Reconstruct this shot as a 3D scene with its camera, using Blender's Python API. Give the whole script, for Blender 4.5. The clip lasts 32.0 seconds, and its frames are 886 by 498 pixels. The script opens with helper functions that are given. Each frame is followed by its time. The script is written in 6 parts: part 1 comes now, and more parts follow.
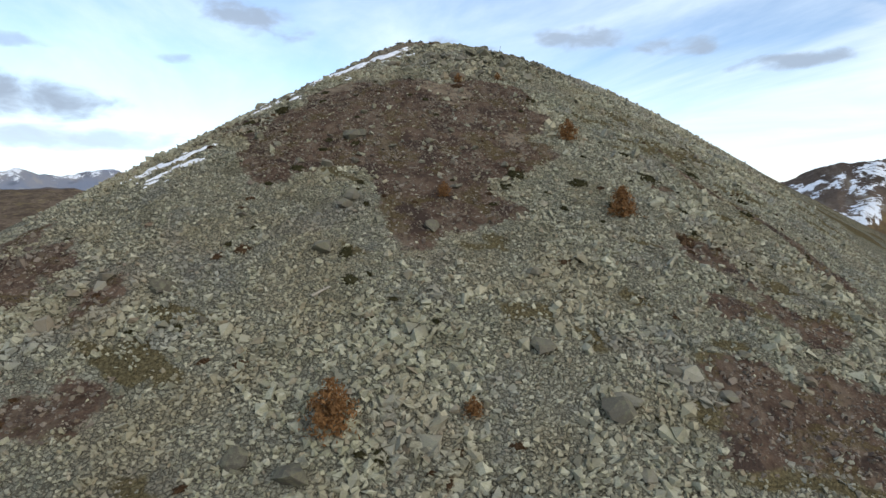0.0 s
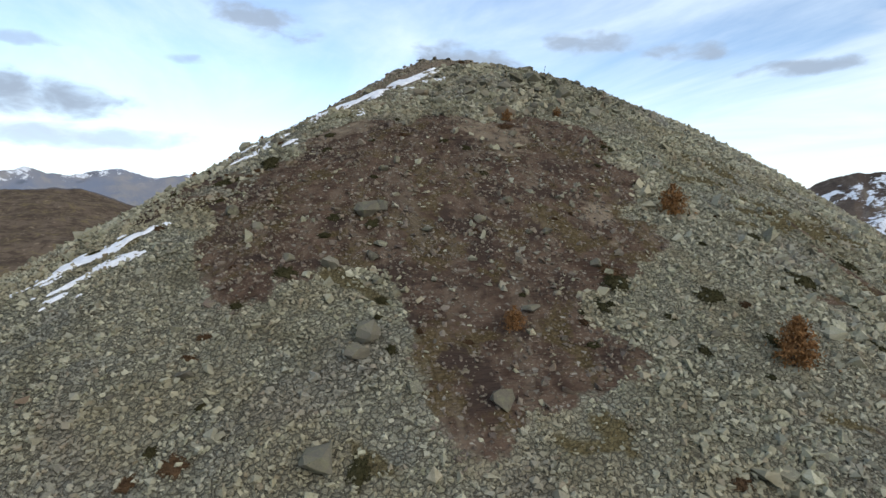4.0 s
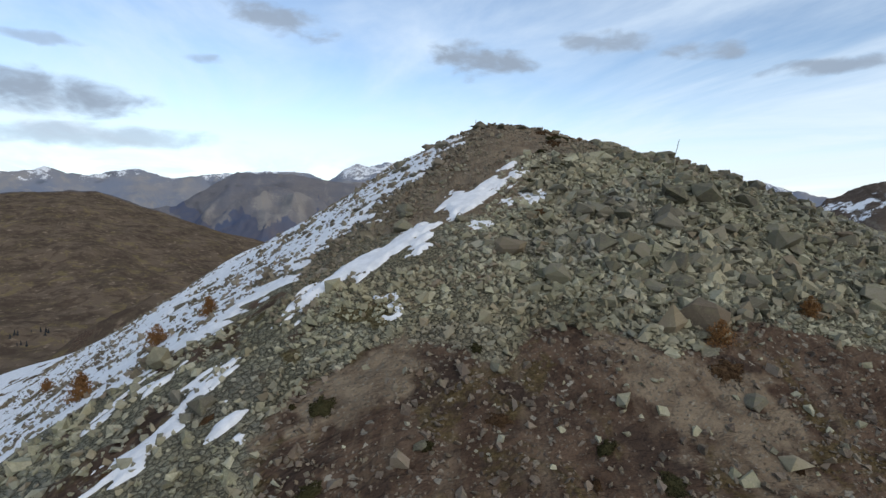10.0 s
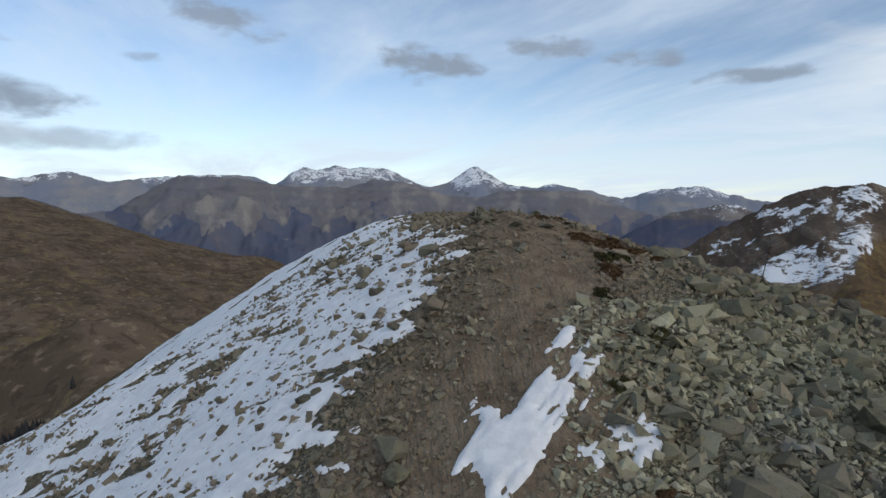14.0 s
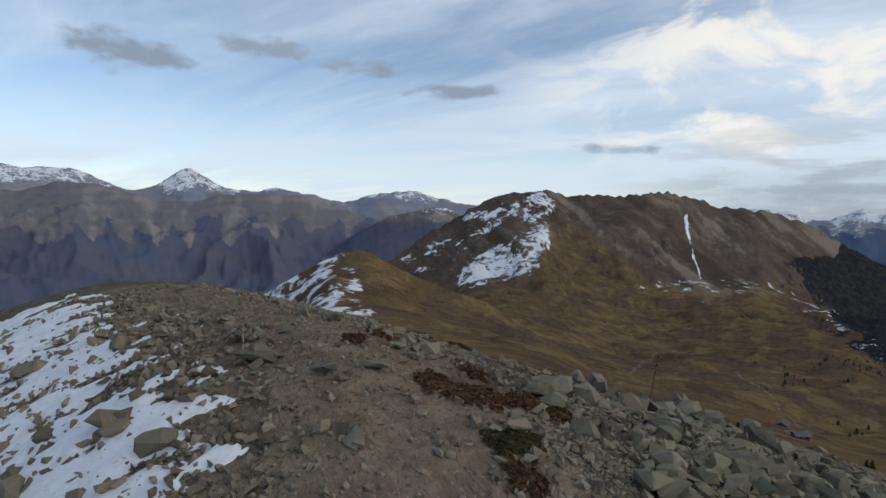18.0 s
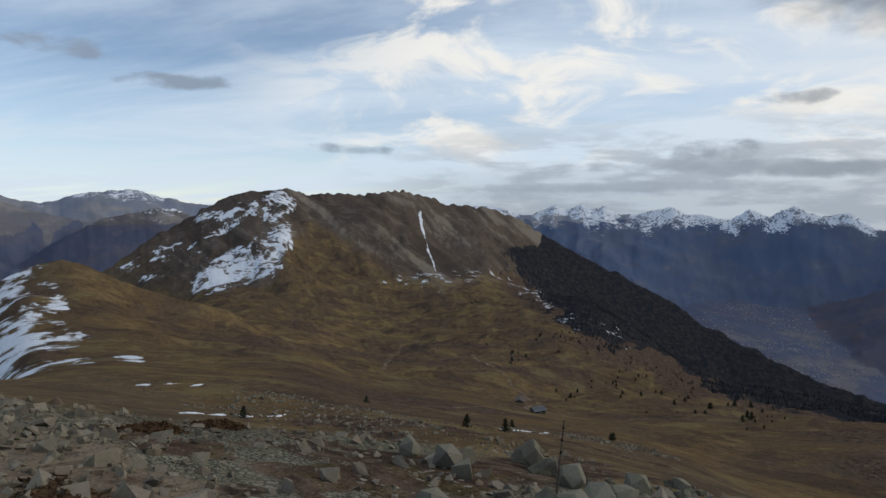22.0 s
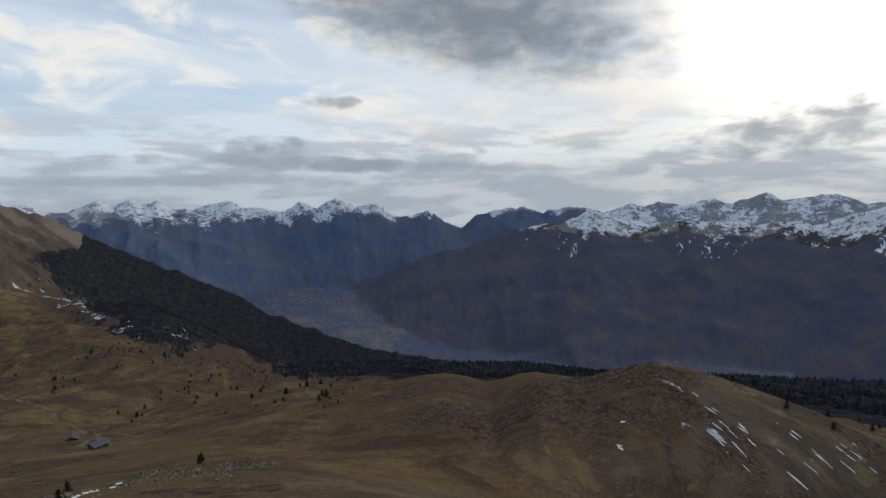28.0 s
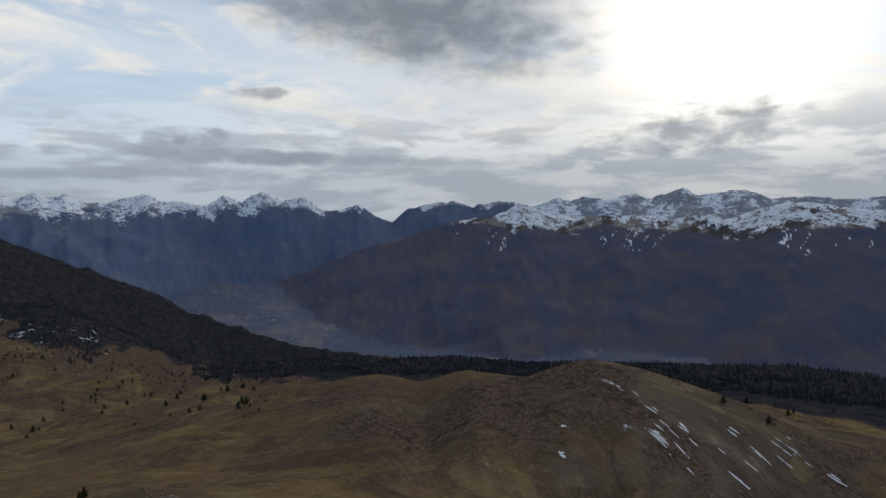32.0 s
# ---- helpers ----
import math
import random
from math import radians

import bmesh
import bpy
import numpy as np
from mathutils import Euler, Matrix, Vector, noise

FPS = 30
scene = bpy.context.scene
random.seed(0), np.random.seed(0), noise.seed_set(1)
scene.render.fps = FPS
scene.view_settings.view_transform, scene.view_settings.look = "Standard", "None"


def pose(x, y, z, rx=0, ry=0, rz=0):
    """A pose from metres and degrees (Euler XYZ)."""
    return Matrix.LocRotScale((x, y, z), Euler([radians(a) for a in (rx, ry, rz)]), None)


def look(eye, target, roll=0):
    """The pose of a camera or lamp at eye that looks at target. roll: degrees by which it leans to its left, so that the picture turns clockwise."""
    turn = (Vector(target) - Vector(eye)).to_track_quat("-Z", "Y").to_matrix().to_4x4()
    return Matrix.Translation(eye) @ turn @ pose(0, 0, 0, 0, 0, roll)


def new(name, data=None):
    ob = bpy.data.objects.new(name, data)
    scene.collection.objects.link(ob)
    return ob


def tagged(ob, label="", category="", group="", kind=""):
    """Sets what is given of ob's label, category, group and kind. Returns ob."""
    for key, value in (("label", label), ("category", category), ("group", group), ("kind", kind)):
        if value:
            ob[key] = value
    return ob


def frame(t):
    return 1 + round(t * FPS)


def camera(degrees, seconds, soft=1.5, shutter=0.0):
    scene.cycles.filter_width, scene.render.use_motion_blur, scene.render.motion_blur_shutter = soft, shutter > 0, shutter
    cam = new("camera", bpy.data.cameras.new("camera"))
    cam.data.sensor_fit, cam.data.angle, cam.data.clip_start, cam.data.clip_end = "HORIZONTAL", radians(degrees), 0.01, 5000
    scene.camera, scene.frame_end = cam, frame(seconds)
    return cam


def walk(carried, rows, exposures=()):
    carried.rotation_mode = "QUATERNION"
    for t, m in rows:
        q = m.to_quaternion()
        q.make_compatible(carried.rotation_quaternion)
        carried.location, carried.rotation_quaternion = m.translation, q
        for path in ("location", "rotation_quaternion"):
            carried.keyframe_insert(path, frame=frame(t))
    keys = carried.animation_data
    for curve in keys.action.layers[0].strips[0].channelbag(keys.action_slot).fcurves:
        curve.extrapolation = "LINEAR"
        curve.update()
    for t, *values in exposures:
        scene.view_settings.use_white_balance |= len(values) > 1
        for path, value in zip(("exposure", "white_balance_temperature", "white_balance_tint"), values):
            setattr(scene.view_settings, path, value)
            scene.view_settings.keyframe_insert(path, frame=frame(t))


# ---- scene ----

def drone(x, y, z, yaw, pitch, roll):
    """A camera pose: heading, then tilt, then lean."""
    return pose(x, y, z, 0, 0, yaw) @ pose(0, 0, 0, pitch) @ pose(0, 0, 0, 0, roll) @ pose(0, 0, 0, 90)


cam = camera(73.35, 32.0)
PATH = (
    (0.0, drone(0.00, 0.00, 0.00, -0.00, -5.38, 0.43)),
    (0.5, drone(-0.64, 2.30, 0.94, -2.30, -5.47, 0.43)),
    (1.0, drone(-1.18, 4.72, 1.97, -2.39, -5.47, 0.43)),
    (1.5, drone(-1.50, 6.96, 2.88, -1.92, -5.48, 0.41)),
    (2.0, drone(-1.89, 9.44, 3.75, -1.80, -5.49, 0.41)),
    (2.5, drone(-2.21, 11.64, 4.52, -1.57, -5.49, 0.40)),
    (4.5, drone(-3.68, 21.56, 7.59, 1.14, -5.06, -0.34)),
    (5.0, drone(-4.04, 24.19, 8.72, 1.41, -5.14, -0.25)),
    (5.5, drone(-4.43, 26.59, 9.77, 1.58, -5.18, -0.32)),
    (6.0, drone(-4.83, 29.35, 10.93, 1.72, -5.20, -0.28)),
    (6.5, drone(-5.25, 31.90, 11.97, 1.79, -5.24, -0.28)),
    (7.0, drone(-5.74, 34.72, 13.11, 1.85, -5.29, -0.33)),
    (7.5, drone(-6.18, 37.27, 14.15, 1.91, -5.31, -0.24)),
    (8.0, drone(-6.66, 40.08, 15.26, 1.97, -5.27, -0.32)),
    (8.5, drone(-7.12, 42.72, 16.28, 2.00, -5.23, -0.40)),
    (9.0, drone(-7.63, 45.54, 17.42, 1.99, -5.20, -0.44)),
    (9.5, drone(-8.12, 47.94, 18.52, 1.99, -5.18, -0.53)),
    (10.0, drone(-8.63, 50.51, 19.66, 2.01, -5.18, -0.53)),
    (10.5, drone(-9.09, 52.80, 20.68, 2.01, -5.15, -0.61)),
    (11.0, drone(-9.50, 55.30, 21.79, 2.07, -5.13, -0.63)),
    (11.5, drone(-9.87, 57.57, 22.81, 2.09, -5.11, -0.55)),
    (12.0, drone(-10.27, 60.00, 23.85, 2.17, -5.06, -0.52)),
    (12.5, drone(-10.67, 62.16, 24.77, 1.56, -5.01, -0.48)),
    (13.0, drone(-11.08, 64.43, 25.67, 0.21, -4.94, -0.51)),
    (13.5, drone(-11.42, 66.52, 26.48, -1.79, -4.90, -0.49)),
    (15.5, drone(-12.17, 75.04, 29.76, -8.00, -4.72, -0.53)),
    (16.0, drone(-12.28, 77.13, 30.45, -13.89, -4.61, -0.53)),
    (16.5, drone(-12.33, 79.07, 31.06, -20.05, -4.53, -0.46)),
    (17.0, drone(-12.25, 81.09, 31.48, -23.71, -4.45, -0.35)),
    (17.5, drone(-12.07, 82.98, 31.48, -25.93, -4.42, -0.33)),
    (18.0, drone(-11.70, 84.90, 31.49, -28.97, -4.39, -0.23)),
    (18.5, drone(-11.27, 86.64, 31.56, -32.93, -4.41, -0.27)),
    (19.0, drone(-10.84, 88.31, 31.65, -37.11, -4.42, -0.29)),
    (19.5, drone(-10.27, 89.76, 31.71, -39.43, -4.41, -0.15)),
    (20.0, drone(-9.66, 91.16, 31.77, -41.25, -4.43, -0.08)),
    (20.5, drone(-8.95, 92.52, 31.78, -43.57, -4.46, 0.02)),
    (21.0, drone(-8.08, 93.84, 31.67, -46.38, -4.51, 0.08)),
    (21.5, drone(-7.09, 95.08, 31.46, -49.93, -4.51, 0.21)),
    (22.0, drone(-6.10, 96.18, 31.23, -53.52, -4.52, 0.26)),
    (22.5, drone(-5.20, 97.12, 31.06, -57.04, -4.57, 0.36)),
    (23.0, drone(-4.34, 97.96, 30.92, -61.92, -4.62, 0.39)),
    (23.5, drone(-3.43, 98.79, 30.77, -67.84, -4.71, 0.47)),
    (24.0, drone(-2.51, 99.57, 30.61, -74.03, -4.82, 0.59)),
    (24.5, drone(-1.67, 100.18, 30.49, -76.87, -4.90, 0.54)),
    (25.0, drone(-0.96, 100.55, 30.44, -77.81, -4.95, 0.61)),
    (25.5, drone(-0.37, 100.76, 30.45, -81.90, -5.06, 0.68)),
    (26.0, drone(0.06, 100.92, 30.47, -86.83, -5.22, 0.78)),
    (26.5, drone(0.33, 101.12, 30.47, -90.14, -5.27, 0.83)),
    (28.5, drone(3.29, 101.59, 30.39, -94.57, -5.63, 0.88)),
    (29.0, drone(4.11, 101.47, 30.36, -94.79, -5.71, 0.87)),
    (29.5, drone(5.04, 101.35, 30.30, -95.02, -5.79, 0.85)),
    (30.0, drone(6.13, 101.21, 30.21, -95.24, -5.87, 0.83)),
    (30.5, drone(7.42, 101.03, 30.10, -95.64, -5.95, 0.81)),
    (31.0, drone(8.89, 100.80, 29.96, -95.72, -6.03, 0.79)),
    (31.5, drone(10.51, 100.55, 29.79, -96.64, -6.05, 0.73)),
    (32.0, drone(12.20, 100.30, 29.60, -100.90, -6.16, 0.59)),
)
EXPOSURES = ((0.0, 0.50), (6.0, 0.40), (10.0, 0.16), (13.0, -0.06), (17.0, -0.14), (23.0, -0.2), (26.0, -0.2), (32.0, -0.32))
walk(cam, PATH, EXPOSURES)

# ---- sky, sun ----
SUN_AZ, SUN_EL = -140.0, 22.0


class Nodes:
    """Short spelling for node trees."""

    def __init__(self, tree):
        self.tree = tree
        tree.nodes.clear()

    def add(self, kind, **settings):
        node = self.tree.nodes.new(kind)
        for key, value in settings.items():
            if key == "operation":
                node.operation = value
            elif key == "blend_type":
                node.blend_type = value
            elif key == "data_type":
                node.data_type = value
        return node

    def link(self, value, socket):
        if hasattr(value, "is_output"):
            self.tree.links.new(value, socket)
        else:
            socket.default_value = value

    def math(self, op, a, b=0.0, clamp=False):
        node = self.add("ShaderNodeMath", operation=op)
        node.use_clamp = clamp
        self.link(a, node.inputs[0])
        self.link(b, node.inputs[1])
        return node.outputs[0]

    def mix(self, fac, a, b, blend="MIX"):
        node = self.add("ShaderNodeMix", data_type="RGBA", blend_type=blend)
        self.link(fac, node.inputs[0])
        self.link((*a, 1.0) if isinstance(a, tuple) else a, node.inputs[6])
        self.link((*b, 1.0) if isinstance(b, tuple) else b, node.inputs[7])
        return node.outputs[2]

    def ramp(self, value, lo, hi, a=0.0, b=1.0, smooth=True):
        node = self.add("ShaderNodeMapRange")
        node.interpolation_type = "SMOOTHSTEP" if smooth else "LINEAR"
        node.clamp = True
        for i, v in enumerate((value, lo, hi, a, b)):
            self.link(v, node.inputs[i])
        return node.outputs[0]

    def noise(self, vector, scale, detail=5.0, rough=0.55, warp=0.0):
        node = self.add("ShaderNodeTexNoise")
        if vector is not None:
            self.link(vector, node.inputs["Vector"])
        node.inputs["Scale"].default_value = scale
        node.inputs["Detail"].default_value = detail
        node.inputs["Roughness"].default_value = rough
        node.inputs["Distortion"].default_value = warp
        return node.outputs["Fac"]

    def combine(self, x, y, z):
        node = self.add("ShaderNodeCombineXYZ")
        for i, v in enumerate((x, y, z)):
            self.link(v, node.inputs[i])
        return node.outputs[0]


def build_sky():
    world = bpy.data.worlds.new("sky")
    scene.world = world
    world.use_nodes = True
    n = Nodes(world.node_tree)
    coord = n.add("ShaderNodeTexCoord").outputs["Generated"]
    sep = n.add("ShaderNodeSeparateXYZ")
    n.link(coord, sep.inputs[0])
    x, y, z = sep.outputs
    az = n.math("MULTIPLY", n.math("ARCTAN2", n.math("MULTIPLY", x, -1.0), y), 57.2958)
    el = n.math("MULTIPLY", n.math("ARCSINE", z), 57.2958)

    sky = n.add("ShaderNodeTexSky")
    sky.sky_type, sky.sun_disc = "NISHITA", False
    sky.sun_elevation, sky.sun_rotation = radians(SUN_EL), radians(-SUN_AZ)
    sky.air_density, sky.dust_density, sky.ozone_density, sky.altitude = 1.0, 0.6, 2.0, 2400
    clear = n.mix(1.0, sky.outputs[0], (0.165, 0.158, 0.150), "MULTIPLY")

    # high thin cloud, drawn out in streaks on a flat layer
    up = n.math("ADD", n.math("MAXIMUM", z, 0.0), 0.10)
    px, py = n.math("DIVIDE", x, up), n.math("DIVIDE", y, up)
    flat = n.combine(n.math("ADD", n.math("MULTIPLY", px, 0.85), n.math("MULTIPLY", py, 0.5)),
                     n.math("SUBTRACT", n.math("MULTIPLY", py, 0.25), n.math("MULTIPLY", px, 0.42)), 0.0)
    streak = n.noise(flat, 0.9, 7.0, 0.6, 0.5)
    sunward = n.ramp(az, -20.0, -95.0)
    low = n.ramp(el, 13.0, 1.5)
    veil = n.math("ADD", n.ramp(streak, 0.30, 0.86), n.math("ADD", n.math("MULTIPLY", sunward, 0.52), n.math("MULTIPLY", low, 0.48)), True)
    bright = n.mix(n.ramp(az, -60.0, -120.0), (0.74, 0.86, 0.99), (0.92, 0.92, 0.91))
    col = n.mix(n.math("MULTIPLY", veil, 0.92), clear, bright)

    tuft = n.noise(n.combine(n.math("MULTIPLY", az, 0.085), n.math("MULTIPLY", el, 0.20), 11.0), 1.0, 6.0, 0.58, 0.9)
    tuft = n.math("MULTIPLY", n.ramp(tuft, 0.44, 0.62), n.math("MULTIPLY", n.ramp(az, -30.0, -55.0), n.ramp(el, 2.0, 6.0)))
    col = n.mix(n.math("MULTIPLY", tuft, 0.92), col, (1.02, 1.0, 0.95))
    # the sun behind the cloud deck
    sx, sy, sz = (math.cos(radians(14)) * math.sin(radians(126)), math.cos(radians(14)) * math.cos(radians(126)), math.sin(radians(14)))
    dot = n.math("ADD", n.math("ADD", n.math("MULTIPLY", x, sx), n.math("MULTIPLY", y, sy)), n.math("MULTIPLY", z, sz))
    glow = n.math("POWER", n.math("MAXIMUM", dot, 0.0), 90.0)
    col = n.mix(n.math("MULTIPLY", glow, 1.0, True), col, (2.2, 2.1, 1.9))

    # grey cumulus: az, el, half width, half height, lean, strength
    clouds = ((17.5, 15.4, 5.6, 1.5, -0.22, 0.9), (-1.4, 12.5, 5.4, 1.8, -0.08, 1.0), (-12.9, 13.6, 5.2, 1.3, -0.1, 0.85),
              (-21.7, 12.4, 4.6, 0.9, -0.05, 0.85), (-29.8, 10.4, 4.8, 0.8, 0.03, 0.9), (24.0, 11.5, 2.0, 0.5, 0, 0.6),
              (39.0, 7.9, 13.0, 2.1, -0.05, 1.0), (33.0, 4.6, 13.0, 1.2, 0, 0.6), (36.0, 11.8, 4.0, 0.6, 0, 0.6), (-44.6, 5.0, 4.6, 0.6, -0.06, 0.8),
              (-95.0, 17.2, 23.0, 7.4, -0.22, 1.0), (-83.0, 2.7, 17.0, 0.9, -0.03, 0.85), (-78.3, 4.3, 3.6, 1.1, 0, 0.9),
              (-84.0, 8.4, 3.2, 0.7, 0, 0.7), (-70.0, 1.3, 16.0, 0.6, 0, 0.6), (-98.0, 3.9, 1.2, 0.6, 0, 0.7), (-124.0, 4.6, 9.0, 2.4, 0.1, 0.75))
    puff = n.noise(n.combine(n.math("MULTIPLY", az, 0.30), n.math("MULTIPLY", el, 0.62), 3.0), 1.0, 7.0, 0.54, 0.25)
    puff = n.math("SUBTRACT", puff, 0.5)
    total = 0.0
    for a, e, wa, we, lean, power in clouds:
        da = n.math("SUBTRACT", az, a)
        de = n.math("SUBTRACT", n.math("SUBTRACT", el, e), n.math("MULTIPLY", da, -lean))
        q = n.math("ADD", n.math("POWER", n.math("DIVIDE", da, wa), 2.0), n.math("POWER", n.math("DIVIDE", de, we), 2.0))
        body = n.math("ADD", n.math("SUBTRACT", 1.0, q), n.math("MULTIPLY", puff, 0.95 if wa > 18 else 2.0 if wa > 10 else 3.6))
        total = n.math("MAXIMUM", n.math("MULTIPLY", n.ramp(body, 0.0, 1.0 if wa > 10 else 1.2), power), total)
    shade = n.mix(sunward, (0.29, 0.355, 0.45), (0.225, 0.268, 0.322))
    swell = n.noise(n.combine(n.math("MULTIPLY", az, 0.22), n.math("MULTIPLY", el, 0.5), 21.0), 1.0, 6.0, 0.55, 0.3)
    shade = n.mix(n.math("MULTIPLY", n.ramp(swell, 0.45, 0.66), n.math("MULTIPLY", sunward, 0.28)), shade, (0.50, 0.55, 0.61))
    col = n.mix(n.math("MULTIPLY", total, 0.95), col, shade)
    # banks of low cloud beyond the southern peaks
    bank = n.noise(n.combine(n.math("MULTIPLY", az, 0.10), n.math("MULTIPLY", el, 0.42), 7.0), 1.0, 8.0, 0.58, 0.2)
    bank = n.math("MULTIPLY", n.ramp(bank, 0.42, 0.58), n.math("MULTIPLY", n.ramp(el, 9.5, 2.5), n.ramp(az, -40.0, -62.0)))
    col = n.mix(n.math("MULTIPLY", bank, 0.72), col, (0.40, 0.45, 0.52))

    pall = n.math("MULTIPLY", n.ramp(el, 4.5, 0.3), n.ramp(az, -42.0, -62.0))
    col = n.mix(n.math("MULTIPLY", pall, 0.55), col, (0.36, 0.425, 0.51))

    back = n.add("ShaderNodeBackground")
    n.link(col, back.inputs[0])
    back.inputs[1].default_value = 1.0
    out = n.add("ShaderNodeOutputWorld")
    n.link(back.outputs[0], out.inputs[0])


build_sky()
sun_data = bpy.data.lights.new("sun", "SUN")
sun_data.energy, sun_data.angle, sun_data.color = 0.7, radians(18), (1.0, 0.95, 0.88)
sun = new("sun", sun_data)
sun.matrix_world = look((math.sin(radians(-SUN_AZ)) * 300, math.cos(radians(-SUN_AZ)) * 300 + 100, 150), (0, 100, 0))

# ---- the lie of the land ----
CENTRE = (0.0, 100.0, 30.0)


def hashed(ix, iy, seed):
    n = (ix.astype(np.int64) * 374761393 + iy.astype(np.int64) * 668265263 + seed * 144269504) & 0xFFFFFFFF
    n = ((n ^ (n >> 13)) * 1274126177) & 0xFFFFFFFF
    return ((n ^ (n >> 16)) & 0xFFFF) / 65535.0


def value_noise(x, y, seed=0):
    ix, iy = np.floor(x), np.floor(y)
    fx, fy = x - ix, y - iy
    fx, fy = fx * fx * (3 - 2 * fx), fy * fy * (3 - 2 * fy)
    a, b = hashed(ix, iy, seed), hashed(ix + 1, iy, seed)
    c, d = hashed(ix, iy + 1, seed), hashed(ix + 1, iy + 1, seed)
    return (a + (b - a) * fx) * (1 - fy) + (c + (d - c) * fx) * fy


def fbm(x, y, octaves=4, seed=0, gain=0.5):
    """Fractal noise, about -1 to 1."""
    total, amp, norm = 0.0, 1.0, 0.0
    for k in range(octaves):
        total = total + amp * (value_noise(x * 2 ** k + 17.3 * k, y * 2 ** k - 9.1 * k, seed + k) * 2 - 1)
        norm += amp
        amp *= gain
    return total / norm * 1.6


def crags(x, y, octaves=4, seed=0):
    """Ridged noise, 0 to 1 with sharp crests at 1."""
    total, amp, norm = 0.0, 1.0, 0.0
    for k in range(octaves):
        v = 1 - np.abs(value_noise(x * 2 ** k + 5.7 * k, y * 2 ** k + 3.3 * k, seed + k) * 2 - 1)
        total, norm, amp = total + amp * v * v, norm + amp, amp * 0.5
    return total / norm


def step(v, lo, hi):
    t = np.clip((v - lo) / (hi - lo), 0, 1)
    return t * t * (3 - 2 * t)


# the summit hill: rounded meeting of sloping faces (height over the centre, fall along x, fall along y)
FACES = ((28.634, -0.025, 0.532), (32.285, -0.188, 0.58), (35.582, -0.593, 0.415), (36.269, 0.775, 0.122),
         (28.086, -0.376, -0.087), (47.317, 0.152, -0.42), (30.865, 0.583, 0.203), (31.005, -0.367, -0.103))


def hill(x, y):
    z = np.stack([a + b * x + c * (y - 100) for a, b, c in FACES])
    low = z.min(0)
    return low - np.log(np.exp(-0.3 * (z - low)).sum(0)) / 0.3


# heights of the country round the hill along some bearings, outwards
RINGS = (40, 90, 150, 220, 330, 480, 700, 1000, 1400, 1900, 2600, 3400, 4200, 4900)
BEARINGS = {
    60: (9, -9, -48, -85, -112, -130, -150, -120, -60, 0, -100, -250, -300, -300),
    36: (-10, -30, -65, -92, -105, -130, -150, -110, -40, 20, -100, -250, -300, -300),
    16: (-20, -45, -75, -95, -120, -150, -170, -150, -110, -150, -350, -400, -400, -350),
    0: (-10, -30, -65, -100, -150, -200, -260, -330, -400, -450, -480, -480, -450, -400),
    -18: (0, 0, -10, -18, -24, -20, -120, -250, -330, -400, -480, -520, -480, -420),
    -34: (-5, 0, -12, -24, -42, -70, -100, -112, -70, -120, -400, -500, -500, -450),
    -50: (-5, -10, -24, -41, -66, -95, -125, -142, -100, -150, -450, -600, -600, -600),
    -66: (-5, -14, -29, -51, -79, -100, -116, -136, -190, -300, -600, -640, -620, -600),
    -80: (-5, -14, -28, -43, -77, -116, -172, -258, -400, -560, -690, -640, -580, -560),
    -96: (-8, -14, -22, -38, -78, -122, -176, -270, -430, -620, -740, -720, -700, -650),
    -114: (-15, -20, -15, -42, -84, -126, -180, -268, -430, -620, -740, -720, -700, -650),
    -136: (-20, -34, -24, -46, -84, -118, -160, -250, -420, -620, -740, -720, -700, -650),
    -170: (-30, -55, -70, -90, -110, -150, -260, -380, -500, -600, -600, -500, -400, -350),
    -240: (-20, -40, -70, -95, -110, -150, -200, -250, -250, -200, -150, -150, -150, -150),
    -300: (9, -9, -48, -85, -112, -130, -150, -120, -60, 0, -100, -250, -300, -300),
}


def country(az, r):
    keys = sorted(BEARINGS)
    az = np.where(az > 60, az - 360, az)
    lr = np.log(np.maximum(r, 40))
    rows = [np.interp(lr, np.log(RINGS), BEARINGS[k]) for k in keys]
    z = rows[0]
    for i in range(len(keys) - 1):
        w = step(az, keys[i], keys[i + 1])
        z = np.where(az >= keys[i], rows[i] * (1 - w) + rows[i + 1] * w, z)
    return z


